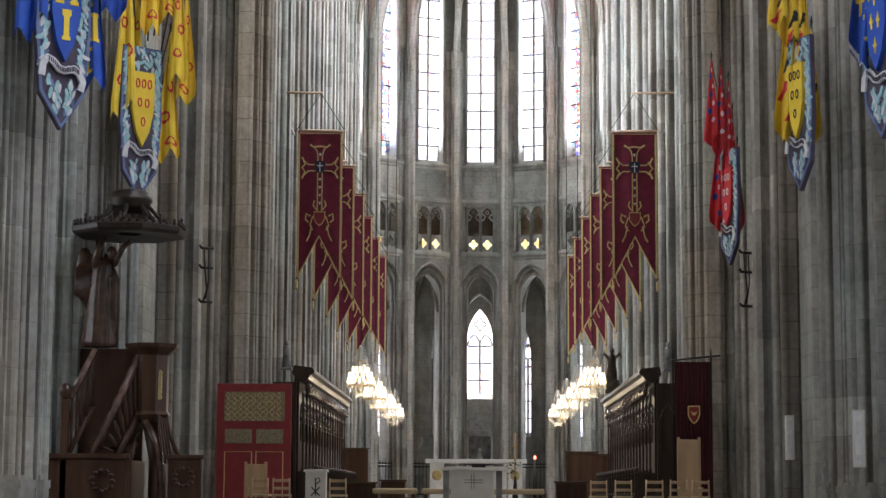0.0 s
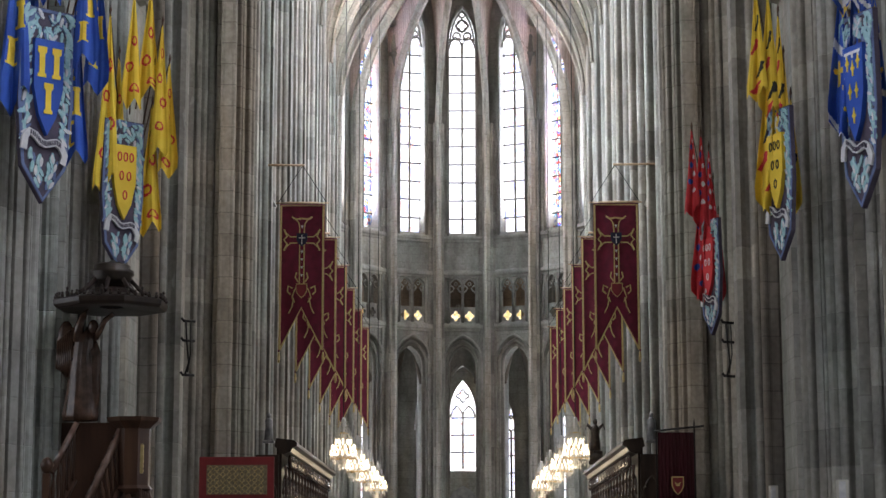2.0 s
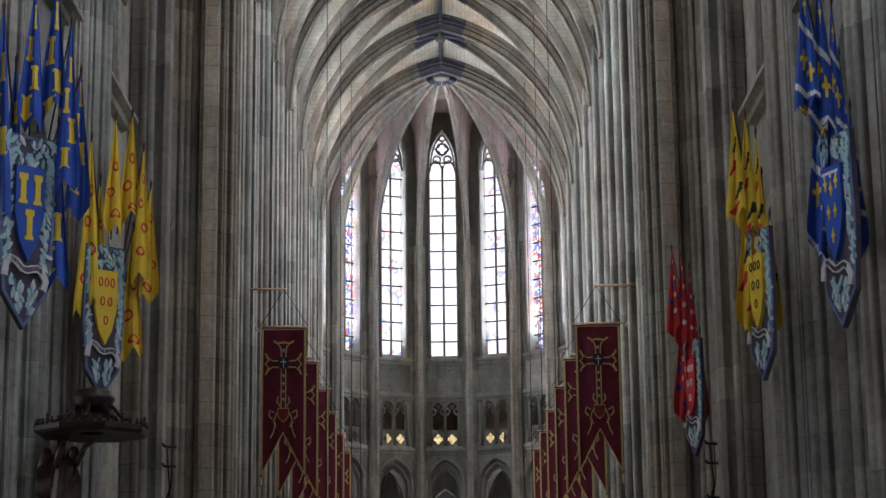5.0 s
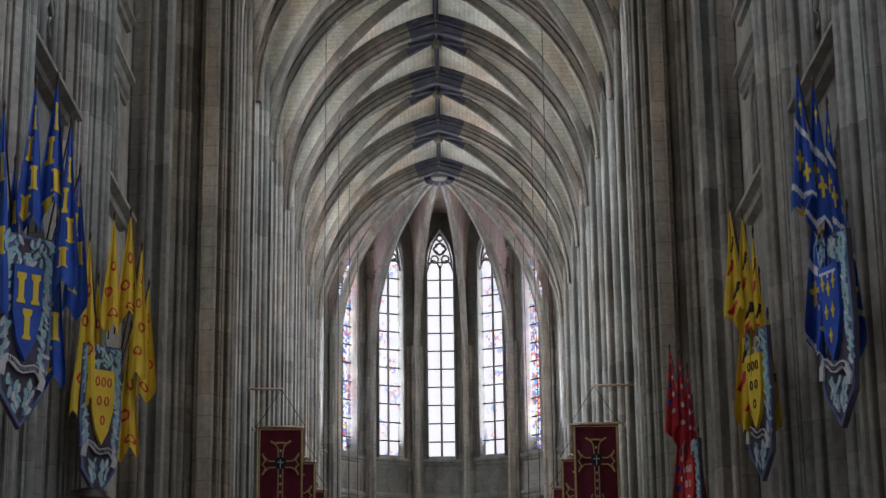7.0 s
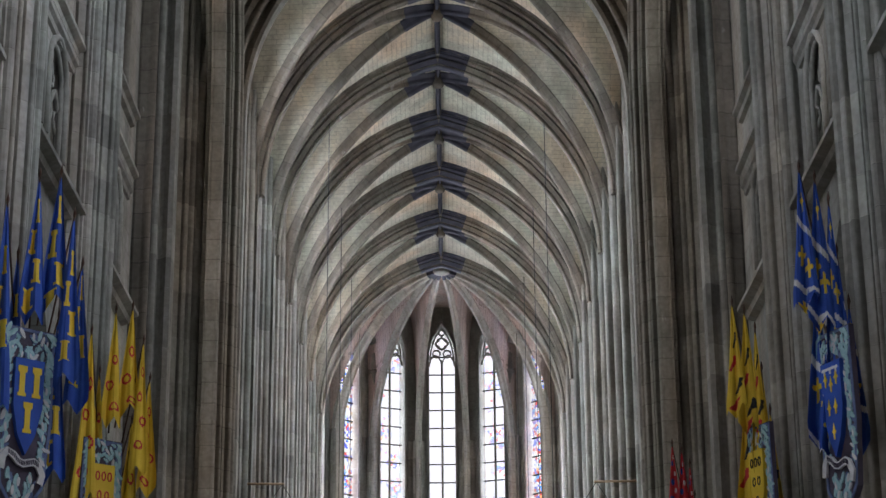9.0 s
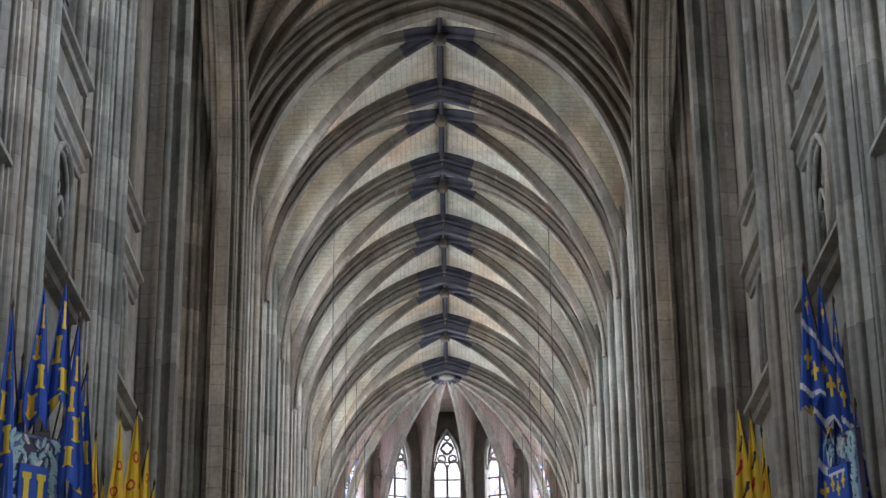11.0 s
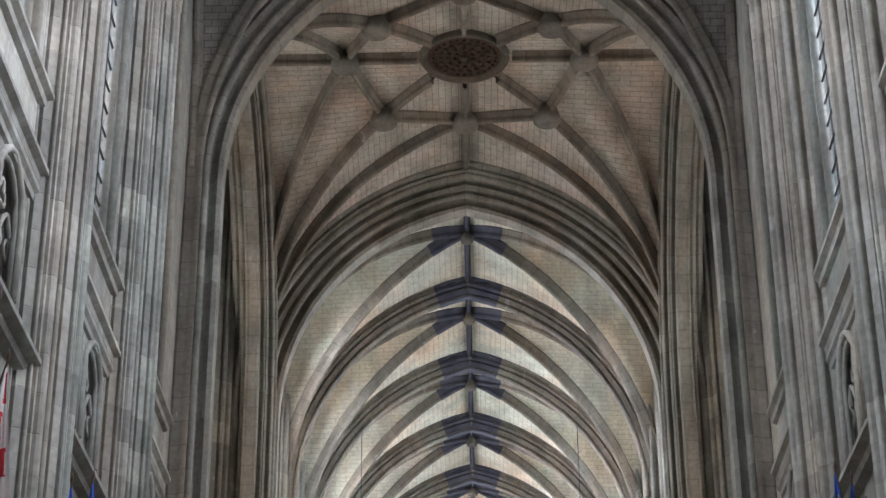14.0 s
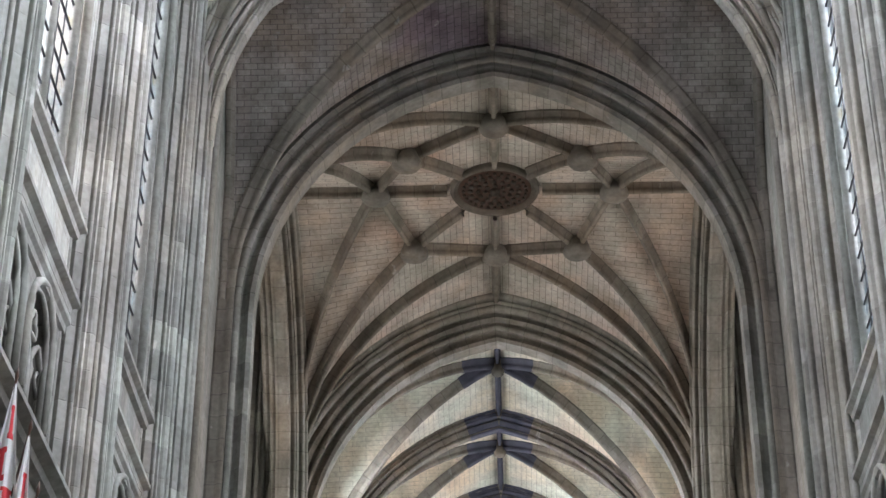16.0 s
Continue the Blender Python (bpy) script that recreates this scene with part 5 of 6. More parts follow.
box(bm, -1.8, 0.16, -0.66, -0.5, 2.02, 2.1, bevel=0.015)
box(bm, 0.12, 0.2, -0.62, 0.6, 0.0, 2.0, bevel=0.015)
part("lower_screen", bm, OAK, PUL, "plain panelled oak screen")
bm = bmesh.new()
box(bm, 0.75, 1.28, -0.55, -0.48, 0.0, 2.02, bevel=0.02)
box(bm, 0.72, 1.31, -0.58, -0.45, 2.02, 2.09, bevel=0.012)
part("lower_screen", bm, OAK, PUL)
bm = bmesh.new()
for k in range(11):        # rosette carving on the screens
    a = k * math.tau / 11
    lathe([(0.03, 0), (0.05, 0.02), (0.02, 0.05)], 6, bm, (1.0 + 0.14 * math.cos(a), -0.57, 1.72 + 0.14 * math.sin(a)))
    lathe([(0.03, 0), (0.05, 0.02), (0.02, 0.05)], 6, bm, (-0.25 + 0.16 * math.cos(a), -0.64, 1.66 + 0.16 * math.sin(a)))
tagged(part("rosette", bm, OAK, PUL), kind="stuff")
STEPS = 13
for k in range(STEPS):
    t = k / STEPS
    part("step", boxed(-0.92 + 0.42 * t, -0.12 + 0.36 * t, -0.5 + t * 1.0, -0.38 + t * 1.0 + 0.1, 1.05 + 1.7 * t, 1.12 + 1.7 * t, bevel=0.008), OAK, PUL)
for hx0, hz0, hx1, hz1, sx0, sz0, sx1, sz1, n in ((-0.90, 2.96, -0.59, 3.75, -0.91, 2.09, -0.60, 2.87, 5), (-0.52, 2.09, 0.16, 3.78, -0.11, 2.09, 0.14, 2.79, 8)):
    y0, y1 = -0.56, -0.2
    part("handrail", tube([(hx0 + 0.1, y0, hz0), (hx1 + 0.1, y1, hz1)], 0.062, 4), RAIL_HIGHLIGHT, PUL, "shiny oak handrail, its pale highlight painted in")
    part("stringer", tube([(sx0 + 0.1, y0, sz0), (sx1 + 0.1, y1, sz1)], 0.055, 4), OAK, PUL)
    for k in range(n):
        t = (k + 0.5) / n
        p, q = Vector((hx0 + (hx1 - hx0) * t, y0 + (y1 - y0) * t, hz0 + (hz1 - hz0) * t)), Vector((sx0 + (sx1 - sx0) * t, y0 + (y1 - y0) * t, sz0 + (sz1 - sz0) * t))
        if (p - q).length > 0.12:
            p.x, q.x = (p.x * 0.7 + q.x * 0.3) + 0.1, (p.x * 0.3 + q.x * 0.7) + 0.1
            part("baluster", tube([q, q.lerp(p, 0.3), q.lerp(p, 0.6), q.lerp(p, 0.8), p], [0.026, 0.02, 0.036, 0.02, 0.024], 8), OAK, PUL)
for k in range(4):
    t = k / 4
    part("baluster", tube([(0.56 + 0.14 * t, -0.36, 2.72 - 0.1 * t), (0.64 + 0.2 * t, -0.4, 1.95)], 0.02, 6), OAK, PUL)
bm = boxed(-0.93, -0.81, -0.62, -0.5, 0.0, 2.95, bevel=0.015)
lathe([(0.05, 2.95), (0.09, 3.0), (0.11, 3.08), (0.07, 3.17), (0.02, 3.2)], 12, bm, (-0.87, -0.56, 0))
part("newel_post", bm, OAK, PUL, "oak newel post with a ball")
part("back_panel", boxed(-0.84, 0.2, 0.3, 0.38, 1.0, 3.8, bevel=0.01), OAK, PUL, "dark board behind the stairs")
# sounding board
can = part("sounding_board", bmesh.new(), OAK, PUL, "octagonal crested sounding board")
bm = bmesh.new()
for r0, r1, z0, z1 in ((0.2, 0.84, 5.70, 5.65), (0.84, 0.89, 5.65, 5.66), (0.89, 0.92, 5.66, 5.70), (0.92, 0.93, 5.70, 5.77), (0.93, 0.88, 5.77, 5.80), (0.88, 0.42, 5.80, 5.90), (0.42, 0.26, 5.90, 6.0)):
    poly_ring(bm, 8, r0, r1, z0, z1, 0, 0, R8)
bmesh.ops.remove_doubles(bm, verts=bm.verts, dist=0.001)
part("canopy_roof", bm, STALL_OAK, can)
crests = [lathe([(0.022, 0), (0.035, h * 0.4), (0.012, h * 0.6), (0.028, h * 0.8), (0.003, h)], 6) for h in (0.17, 0.10)]
first = {}
for k in range(40):
    a = k * math.tau / 40
    r = 0.86 / max(math.cos((a - R8) % (math.pi / 4) - R8), 0.9) * 0.97
    q = 0 if k % 5 == 0 else 1
    if q not in first:
        ob = first[q] = part("finial", crests[q], STALL_OAK, can, "small carved finial")
    else:
        ob = new("finial", first[q].data)
        ob.parent = can
    ob.matrix_basis = pose(r * math.cos(a), r * math.sin(a), 5.79)
for k in range(8):
    a = k * math.tau / 8
    part("bracket", tube([(0.62 * math.cos(a), 0.62 * math.sin(a), 5.88), (0.44 * math.cos(a), 0.44 * math.sin(a), 5.98), (0.3 * math.cos(a), 0.3 * math.sin(a), 6.14)], 0.035, 6), STALL_OAK, can)
part("crown", lathe([(0.27, 6.0), (0.28, 6.1), (0.34, 6.13), (0.32, 6.18), (0.36, 6.22), (0.35, 6.28), (0.29, 6.31), (0.3, 6.36), (0.22, 6.4), (0.08, 6.42), (0.02, 6.46)], 16), BRONZE, can, "dark crown finial")
can.location = (0.0, -0.2, -0.1)
part("canopy_post", boxed(-0.68, -0.6, 0.5, 0.6, 3.0, 5.65, bevel=0.01), IRON, PUL, "slim dark post carrying the sounding board")


def blob(bm, centre, radii, n=10):
    cx, cy, cz_ = centre
    rows = []
    for j in range(1, n):
        t = math.pi * j / n
        rows.append([bm.verts.new((cx + radii[0] * math.sin(t) * math.cos(q), cy + radii[1] * math.sin(t) * math.sin(q), cz_ - radii[2] * math.cos(t))) for q in [math.tau * k / 12 for k in range(12)]])
    for a, b in zip(rows, rows[1:]):
        for k in range(12):
            bm.faces.new((a[k], a[(k + 1) % 12], b[(k + 1) % 12], b[k])).smooth = True
    bm.faces.new(rows[0][::-1])
    bm.faces.new(rows[-1])


def robe(bm, profile, folds, n=36, at=(0, 0, 0)):
    rows = []
    for r, z, cx in profile:
        rows.append([bm.verts.new((at[0] + cx + r * (1 + 0.12 * math.sin(folds * q + 2 * z)) * math.cos(q), at[1] + 0.8 * r * (1 + 0.12 * math.sin(folds * q + 2 * z)) * math.sin(q), at[2] + z)) for q in [math.tau * k / n for k in range(n)]])
    for a, b in zip(rows, rows[1:]):
        for k in range(n):
            bm.faces.new((a[k], a[(k + 1) % n], b[(k + 1) % n], b[k])).smooth = True
    bm.faces.new(rows[0][::-1])
    bm.faces.new(rows[-1])


bm = bmesh.new()
robe(bm, [(0.25, 0.0, 0), (0.27, 0.08, 0), (0.23, 0.35, 0), (0.19, 0.75, 0), (0.145, 1.02, 0.0), (0.16, 1.22, 0.03), (0.14, 1.36, 0.06), (0.06, 1.44, 0.1), (0.05, 1.5, 0.11)], 13)
robe(bm, [(0.07, 0.1, 0.2), (0.1, 0.45, 0.2), (0.09, 0.85, 0.2), (0.1, 1.1, 0.19), (0.04, 1.3, 0.17)], 7, 24)
blob(bm, (0.17, -0.03, 1.5), (0.085, 0.095, 0.115))
tube([(-0.07, 0, 1.28), (-0.05, -0.06, 1.5), (0.02, -0.08, 1.68), (0.11, -0.05, 1.84)], [0.1, 0.075, 0.055, 0.04], 8, bm)
tube([(0.2, 0, 1.32), (0.3, -0.06, 1.48), (0.36, -0.08, 1.6), (0.5, -0.08, 1.7)], [0.06, 0.05, 0.045, 0.04], 8, bm)
blob(bm, (-0.29, 0.1, 1.2), (0.15, 0.045, 0.42), 12)
for j in range(8):         # feathers of the folded wing
    tube([(-0.15 - 0.035 * j, 0.05, 1.5 - 0.03 * j), (-0.19 - 0.03 * j, 0.04, 1.05 - 0.03 * j), (-0.14 - 0.03 * j, 0.06, 0.48 + 0.045 * j)], [0.03, 0.032, 0.006], 6, bm)
statue = part("angel_statue", bm, STATUE_OAK)
statue.matrix_basis = pose(-6.02, 30.95, 3.8, 0, 0, 0)
tagged(statue, "dark carved angel statue on the pulpit holding its sounding board", "statue")


# ---------------------------------------------------------------- things on the platform of the crossing
scr = thing("painted_door", pose(-5.95, 52.3, PODIUM), "red painted double door with olive damask panels leaning by the pier", "door")
part("leaf", boxed(-1.0, 1.0, -0.04, 0.04, 0.0, 3.42, bevel=0.015), RED_PAINT, scr, "red painted wood")
part("upper_panel", boxed(-0.8, 0.82, -0.055, -0.035, 2.42, 3.2, bevel=0.004), DAMASK, scr, "olive patterned panel")
for s in (-1, 1):
    part("small_panel", boxed(0.01 + s * 0.42 - 0.36, 0.01 + s * 0.42 + 0.36, -0.055, -0.035, 1.82, 2.2, bevel=0.004), DAMASK, scr, "olive patterned panel")
    bm = bmesh.new()
    x = 0.01 + s * 0.42
    ribbon(bm, [(x - 0.36, 0.3), (x - 0.36, 1.6), (x + 0.36, 1.6), (x + 0.36, 0.3), (x - 0.36, 0.3)], 0.025, -0.04, -0.055)
    part("lower_moulding", bm, GOLD_CLOTH, scr)
bm = bmesh.new()
for k in range(9):
    for q in range(5):
        x, z = -0.7 + 0.17 * k, 2.5 + 0.15 * q
        ribbon(bm, [(x, z - 0.07), (x + 0.07, z), (x, z + 0.07), (x - 0.07, z), (x, z - 0.07)], 0.014, -0.055, -0.06)
part("trellis", bm, GOLD_CLOTH, scr)


def stall_row(s):
    """A long row of carved choir stalls with a projecting cornice. s: side."""
    y0, y1, x = 57.2, 75.2, 4.85
    ob = thing("choir_stalls", Matrix(), "long row of dark carved oak choir stalls with cornice", "stalls", "choir stalls")
    z0, zt = PODIUM, 5.05
    part("back", boxed(min(s * (x + 0.35), s * (x + 0.5)), max(s * (x + 0.35), s * (x + 0.5)), y0, y1, z0, zt - 0.1, bevel=0.01), STALL_OAK, ob)
    prof = [(0.55, -0.06), (0.5, 0.18), (-0.02, 0.12), (-0.1, 0.04), (-0.1, -0.05), (0.02, -0.1), (0.08, -0.22), (0.3, -0.3)]
    vs = [(s * (x + a), y, zt + b) for y in (y0 - 0.15, y1 + 0.1) for a, b in prof]
    k = len(prof)
    part("cornice", mesh("cornice", vs, [(j, (j + 1) % k, k + (j + 1) % k, k + j) for j in range(k)] + [tuple(range(k)), tuple(range(2 * k - 1, k - 1, -1))]), STALL_OAK, ob, "polished projecting cornice")
    n = 15
    for i in range(n + 1):
        y = y0 + (y1 - y0) * i / n
        part("colonnette", lathe([(0.06, 0), (0.04, 0.08), (0.028, 0.16), (0.034, 1.3), (0.05, 1.36), (0.03, 1.42), (0.03, 1.9), (0.055, 1.96), (0.03, 2.05), (0.06, 2.3)], 8, at=(s * (x + 0.22), y, z0 + 1.15)), POLISHED, ob)
        bm = boxed(min(s * (x - 0.25), s * (x + 0.35)), max(s * (x - 0.25), s * (x + 0.35)), y - 0.04, y + 0.04, z0, z0 + 1.15, bevel=0.02)
        lathe([(0.05, 0), (0.09, 0.06), (0.07, 0.14), (0.02, 0.18)], 8, bm, (s * (x - 0.18), y, z0 + 1.15))
        part("arm_rest", bm, STALL_OAK, ob)
        if i < n:
            ym = y + (y1 - y0) / n / 2
            pts = [(s * (x + 0.3), ym + a, z0 + zz) for a, zz in arch_points(0.5, 2.6, 3.15, 6)]
            part("arch_carving", tube(pts, 0.04, 6), POLISHED, ob)
            bm = bmesh.new()
            blob(bm, (s * (x + 0.33), ym, z0 + 2.35), (0.05, 0.22, 0.36), 8)
            part("medallion", bm, STALL_OAK, ob, "carved oval relief")
            part("seat", boxed(min(s * (x - 0.2), s * (x + 0.3)), max(s * (x - 0.2), s * (x + 0.3)), ym - 0.52, ym + 0.52, z0 + 0.5, z0 + 0.56, bevel=0.015), STALL_OAK, ob)
            bm = bmesh.new()
            for q in range(5):
                blob(bm, (s * (x + 0.12), ym - 0.4 + 0.2 * q, z0 + 3.55 + 0.05 * (q % 2)), (0.07, 0.075, 0.2), 6)
            part("frieze_carving", bm, POLISHED, ob)
    # carved end panel facing the nave
    a, b = sorted((s * (x + 0.42), s * (x + 1.1)))
    part("end_panel", boxed(a, b, y0 - 0.12, y0, z0, zt - 0.3, bevel=0.015), STALL_OAK, ob)
    pts = [((a + b) / 2 + q, y0 - 0.14, z) for q, z in [(-0.26, z0 + 0.5)] + [(p, r) for p, r in arch_points(0.26, z0 + 2.6, z0 + 3.1, 6)] + [(0.26, z0 + 0.5), (-0.26, z0 + 0.5)]]
    part("end_moulding", tube(pts, 0.04, 6), STALL_OAK, ob)
    return ob


for s in (-1, 1):
    stall_row(s)


def stone_figure(x, y, z, scale, material, label, wings):
    bm = bmesh.new()
    robe(bm, [(0.2, 0, 0), (0.18, 0.3, 0), (0.14, 0.6, 0), (0.17, 0.85, 0), (0.06, 1.0, 0)], 9, 24)
    blob(bm, (0, -0.03, 1.1), (0.09, 0.1, 0.12))
    if wings:
        for q in (-1, 1):
            tube([(q * 0.1, 0, 0.8), (q * 0.3, 0, 1.0), (q * 0.36, 0, 0.8)], [0.07, 0.08, 0.02], 6, bm)
        box(bm, -0.26, 0.26, -0.2, 0.2, -0.5, 0.02, bevel=0.04)
        blob(bm, (0.0, -0.05, -0.2), (0.3, 0.22, 0.2), 8)
    else:
        box(bm, -0.25, 0.25, -0.25, 0.25, -0.12, 0.0, bevel=0.03)
    ob = part("statue", bm, material)
    ob.matrix_basis = pose(x, y, z) @ Matrix.Scale(scale, 4)
    return tagged(ob, label, "statue")


stone_figure(5.05, 72.8, 5.74, 1.0, BRONZE, "dark carved figure group standing on the end of the stalls", True)
stone_figure(5.75, 58.6, 5.26, 0.68, GREY_MARBLE, "small grey figure on the corner of the stalls", False)
stone_figure(-5.72, 58.6, 5.26, 0.68, GREY_MARBLE, "small grey figure on the corner of the stalls", False)

cur = thing("curtain", pose(5.78, 52.3, PODIUM), "dark red velvet hanging with a small crest on an iron rail", "curtain")
bm = bmesh.new()
rows = []
for z in (4.05, 3.0, 2.0, 1.0, 0.02):
    rows.append([bm.verts.new((-0.48 + 0.96 * i / 60, 0.05 * math.sin(i * 1.05 + 0.3 * z) * (1.1 - z / 6), z)) for i in range(61)])
for a, b in zip(rows, rows[1:]):
    for i in range(60):
        bm.faces.new((a[i], a[i + 1], b[i + 1], b[i])).smooth = True
part("cloth", bm, DARK_VELVET, cur)
bm = bmesh.new()
plate(bm, shield(0.3, 0.46, 0.02, 2.86), -0.06, -0.09)
part("crest", bm, RED_PAINT, cur, "dark red and gold crest")
bm = bmesh.new()
ribbon(bm, [p for p in shield(0.3, 0.46, 0.02, 2.86)] + [(-0.13, 2.86)], 0.035, -0.09, -0.1)
plate(bm, [(-0.07, 2.74), (0.02, 2.68), (0.11, 2.74), (0.06, 2.62), (-0.02, 2.62)], -0.09, -0.1)
part("crest_edge", bm, GOLD_CLOTH, cur)
part("rail", tube([(-0.58, -0.02, 4.08), (0.75, -0.02, 4.22)], 0.028, 8), IRON, cur)
for x in (-0.52, 0.5):
    part("rail_post", tube([(x, 0.02, 0.02), (x, 0.02, 4.3), (x, 0.02, 4.42)], [0.025, 0.025, 0.004], 6), IRON, cur)


def tall_chair(x, y, z, turn, material, label, h=1.5, w=0.58, name="high_chair"):
    ob = thing(name, pose(x, y, z, 0, 0, turn), label, "chair")
    part("backrest", boxed(-w / 2, w / 2, 0.22, 0.27, 0.42, h, bevel=0.015), material, ob)
    part("seat", boxed(-w / 2, w / 2, -0.28, 0.25, 0.42, 0.48, bevel=0.015), material, ob)
    for s in (-1, 1):
        part("back_post", boxed(s * w / 2 - 0.035, s * w / 2 + 0.035, 0.2, 0.29, 0.0, h + 0.06, bevel=0.012), material, ob)
        part("leg", boxed(s * (w / 2 - 0.03) - 0.03, s * (w / 2 - 0.03) + 0.03, -0.28, -0.22, 0, 0.66, bevel=0.01), material, ob)
        part("arm", boxed(s * (w / 2) - 0.035, s * (w / 2) + 0.035, -0.3, 0.24, 0.66, 0.71, bevel=0.012), material, ob)
    return ob


tall_chair(5.55, 51.0, PODIUM, 0, PALE_OAK, "tall pale oak throne with a plain panelled back", 1.95, 0.54)
tall_chair(-5.45, 48.5, PODIUM, 8, PALE_OAK, "pale oak armchair with a plain back", 1.22, 0.5, "armchair")


def straw_chair(x, y, z, turn):
    ob = thing("rush_chair", pose(x, y, z, 0, 0, turn), "low pale wooden chair with a woven rush seat", "chair", "rush chairs on the platform")
    part("seat", boxed(-0.22, 0.22, -0.21, 0.21, 0.43, 0.48, bevel=0.02), STRAW, ob, "woven rush seat")
    for a in (-1, 1):
        for b in (-1, 1):
            part("leg", tube([(a * 0.2, b * 0.19, 0), (a * 0.19, b * 0.18, 0.45 if b < 0 else 0.86)], 0.02, 6), PALE_OAK, ob)
        part("stretcher", tube([(a * 0.2, -0.18, 0.2), (a * 0.2, 0.18, 0.2)], 0.013, 5), PALE_OAK, ob)
    for z_ in (0.62, 0.8):
        part("back_rail", boxed(-0.2, 0.2, 0.165, 0.19, z_ - 0.035, z_ + 0.035, bevel=0.008), PALE_OAK, ob)
    part("stretcher", tube([(-0.2, -0.19, 0.28), (0.2, -0.19, 0.28)], 0.013, 5), PALE_OAK, ob)
    return ob


first = straw_chair(4.15, 46.0, PODIUM, 180)
for x, y, t in ((4.7, 45.8, 180), (5.25, 46.1, 175), (3.55, 47.6, 180), (3.0, 48.3, 180), (-3.3, 47.0, 180), (-4.6, 46.5, 180), (-5.1, 46.8, 170)):
    copy_thing(first, pose(x, y, PODIUM, 0, 0, t))

alt = thing("altar", pose(-0.08, 46.0, PODIUM), "white stone altar block with an incised cross and a thin slab", "altar")
part("block", boxed(-0.5, 0.5, -0.35, 0.35, 0.004, 1.05, bevel=0.01), WHITE_STONE, alt)
part("slab", boxed(-0.72, 0.72, -0.42, 0.42, 1.05, 1.12, bevel=0.01), WHITE_STONE, alt)
bm = bmesh.new()
for o in (-0.03, 0.03):
    ribbon(bm, [(o, 0.62), (o, 0.98)], 0.018, -0.35, -0.362)
    ribbon(bm, [(-0.2, 0.8 + o), (0.24, 0.8 + o)], 0.018, -0.35, -0.362)
part("cross", bm, GREY_MARBLE, alt, "dark incised double-line cross")
for s in (-1, 1):
    part("side_support", boxed(s * 0.62 - 0.07, s * 0.62 + 0.07, -0.2, 0.2, 0.004, 1.05, bevel=0.01), GREY_MARBLE, alt)
part("book_stand", boxed(-0.02, 0.3, -0.1, 0.1, 1.12, 1.2, bevel=0.01), IRON, alt)

lec = thing("lectern", pose(-3.75, 46.0, PODIUM), "pale stone lectern with a carved monogram", "lectern")
part("body", boxed(-0.24, 0.24, -0.18, 0.18, 0.004, 1.0, bevel=0.01), WHITE_STONE, lec)
part("top", boxed(-0.28, 0.28, -0.24, 0.24, 1.0, 1.06, bevel=0.01), WHITE_STONE, lec)
bm = bmesh.new()
ribbon(bm, [(0, 0.45), (0, 0.85), (0.08, 0.86), (0.1, 0.78), (0.0, 0.72)], 0.03, -0.18, -0.19)
ribbon(bm, [(-0.1, 0.45), (0.1, 0.65)], 0.03, -0.18, -0.19)
ribbon(bm, [(-0.1, 0.65), (0.1, 0.45)], 0.03, -0.18, -0.19)
part("monogram", bm, BRONZE, lec)

hi = thing("high_altar", pose(0.0, 78.0, PODIUM), "broad white altar table with carved end panels in the choir", "altar")
part("table", boxed(-2.0, 2.0, -0.5, 0.5, 1.72, 1.88, bevel=0.02), WHITE_STONE, hi)
for s in (-1, 1):
    part("support", boxed(s * 1.55 - 0.28, s * 1.55 + 0.28, -0.4, 0.4, 0.004, 1.72, bevel=0.02), WHITE_STONE, hi)
    bm = bmesh.new()
    blob(bm, (s * 1.55, -0.4, 1.25), (0.2, 0.05, 0.22), 8)
    part("gilt_relief", bm, GOLD_CLOTH, hi)
part("base", boxed(-2.4, 2.4, -0.9, 0.9, 0.004, 0.35, bevel=0.02), WHITE_STONE, hi)
part("frontal", boxed(-1.2, 1.2, -0.2, 0.2, 0.35, 1.6, bevel=0.02), WHITE_STONE, hi)

cr = thing("processional_cross", pose(1.02, 51.5, PODIUM), "slim pale cross on a staff beside green foliage", "cross")
part("staff", tube([(0, 0, 0), (0, 0, 2.1)], 0.03, 8), PALE_OAK, cr)
part("cross_arm", boxed(-0.09, 0.09, -0.02, 0.02, 1.72, 1.78, bevel=0.006), PALE_OAK, cr)
bm = bmesh.new()
rnd = random.Random(4)
for k in range(70):
    a, r = rnd.uniform(0, 6.28), rnd.uniform(0.02, 0.2)
    z = 1.12 + rnd.uniform(-0.2, 0.22)
    d = Vector((math.cos(a), math.sin(a), rnd.uniform(-0.4, 0.6))) * 0.11
    p = Vector((r * math.cos(a), r * math.sin(a), z))
    s = Vector((-math.sin(a), math.cos(a), 0.2)) * 0.03
    bm.faces.new([bm.verts.new(v) for v in (p, p + d * 0.5 + s, p + d, p + d * 0.5 - s)])
plantob = thing("plant", pose(1.02, 51.2, PODIUM), "small bouquet of dark green leaves on a stand", "plant")
part("leaves", bm, LEAF, plantob)
part("stand", tube([(0, 0, 0), (0, 0, 0.95)], [0.12, 0.03], 8), IRON, plantob)

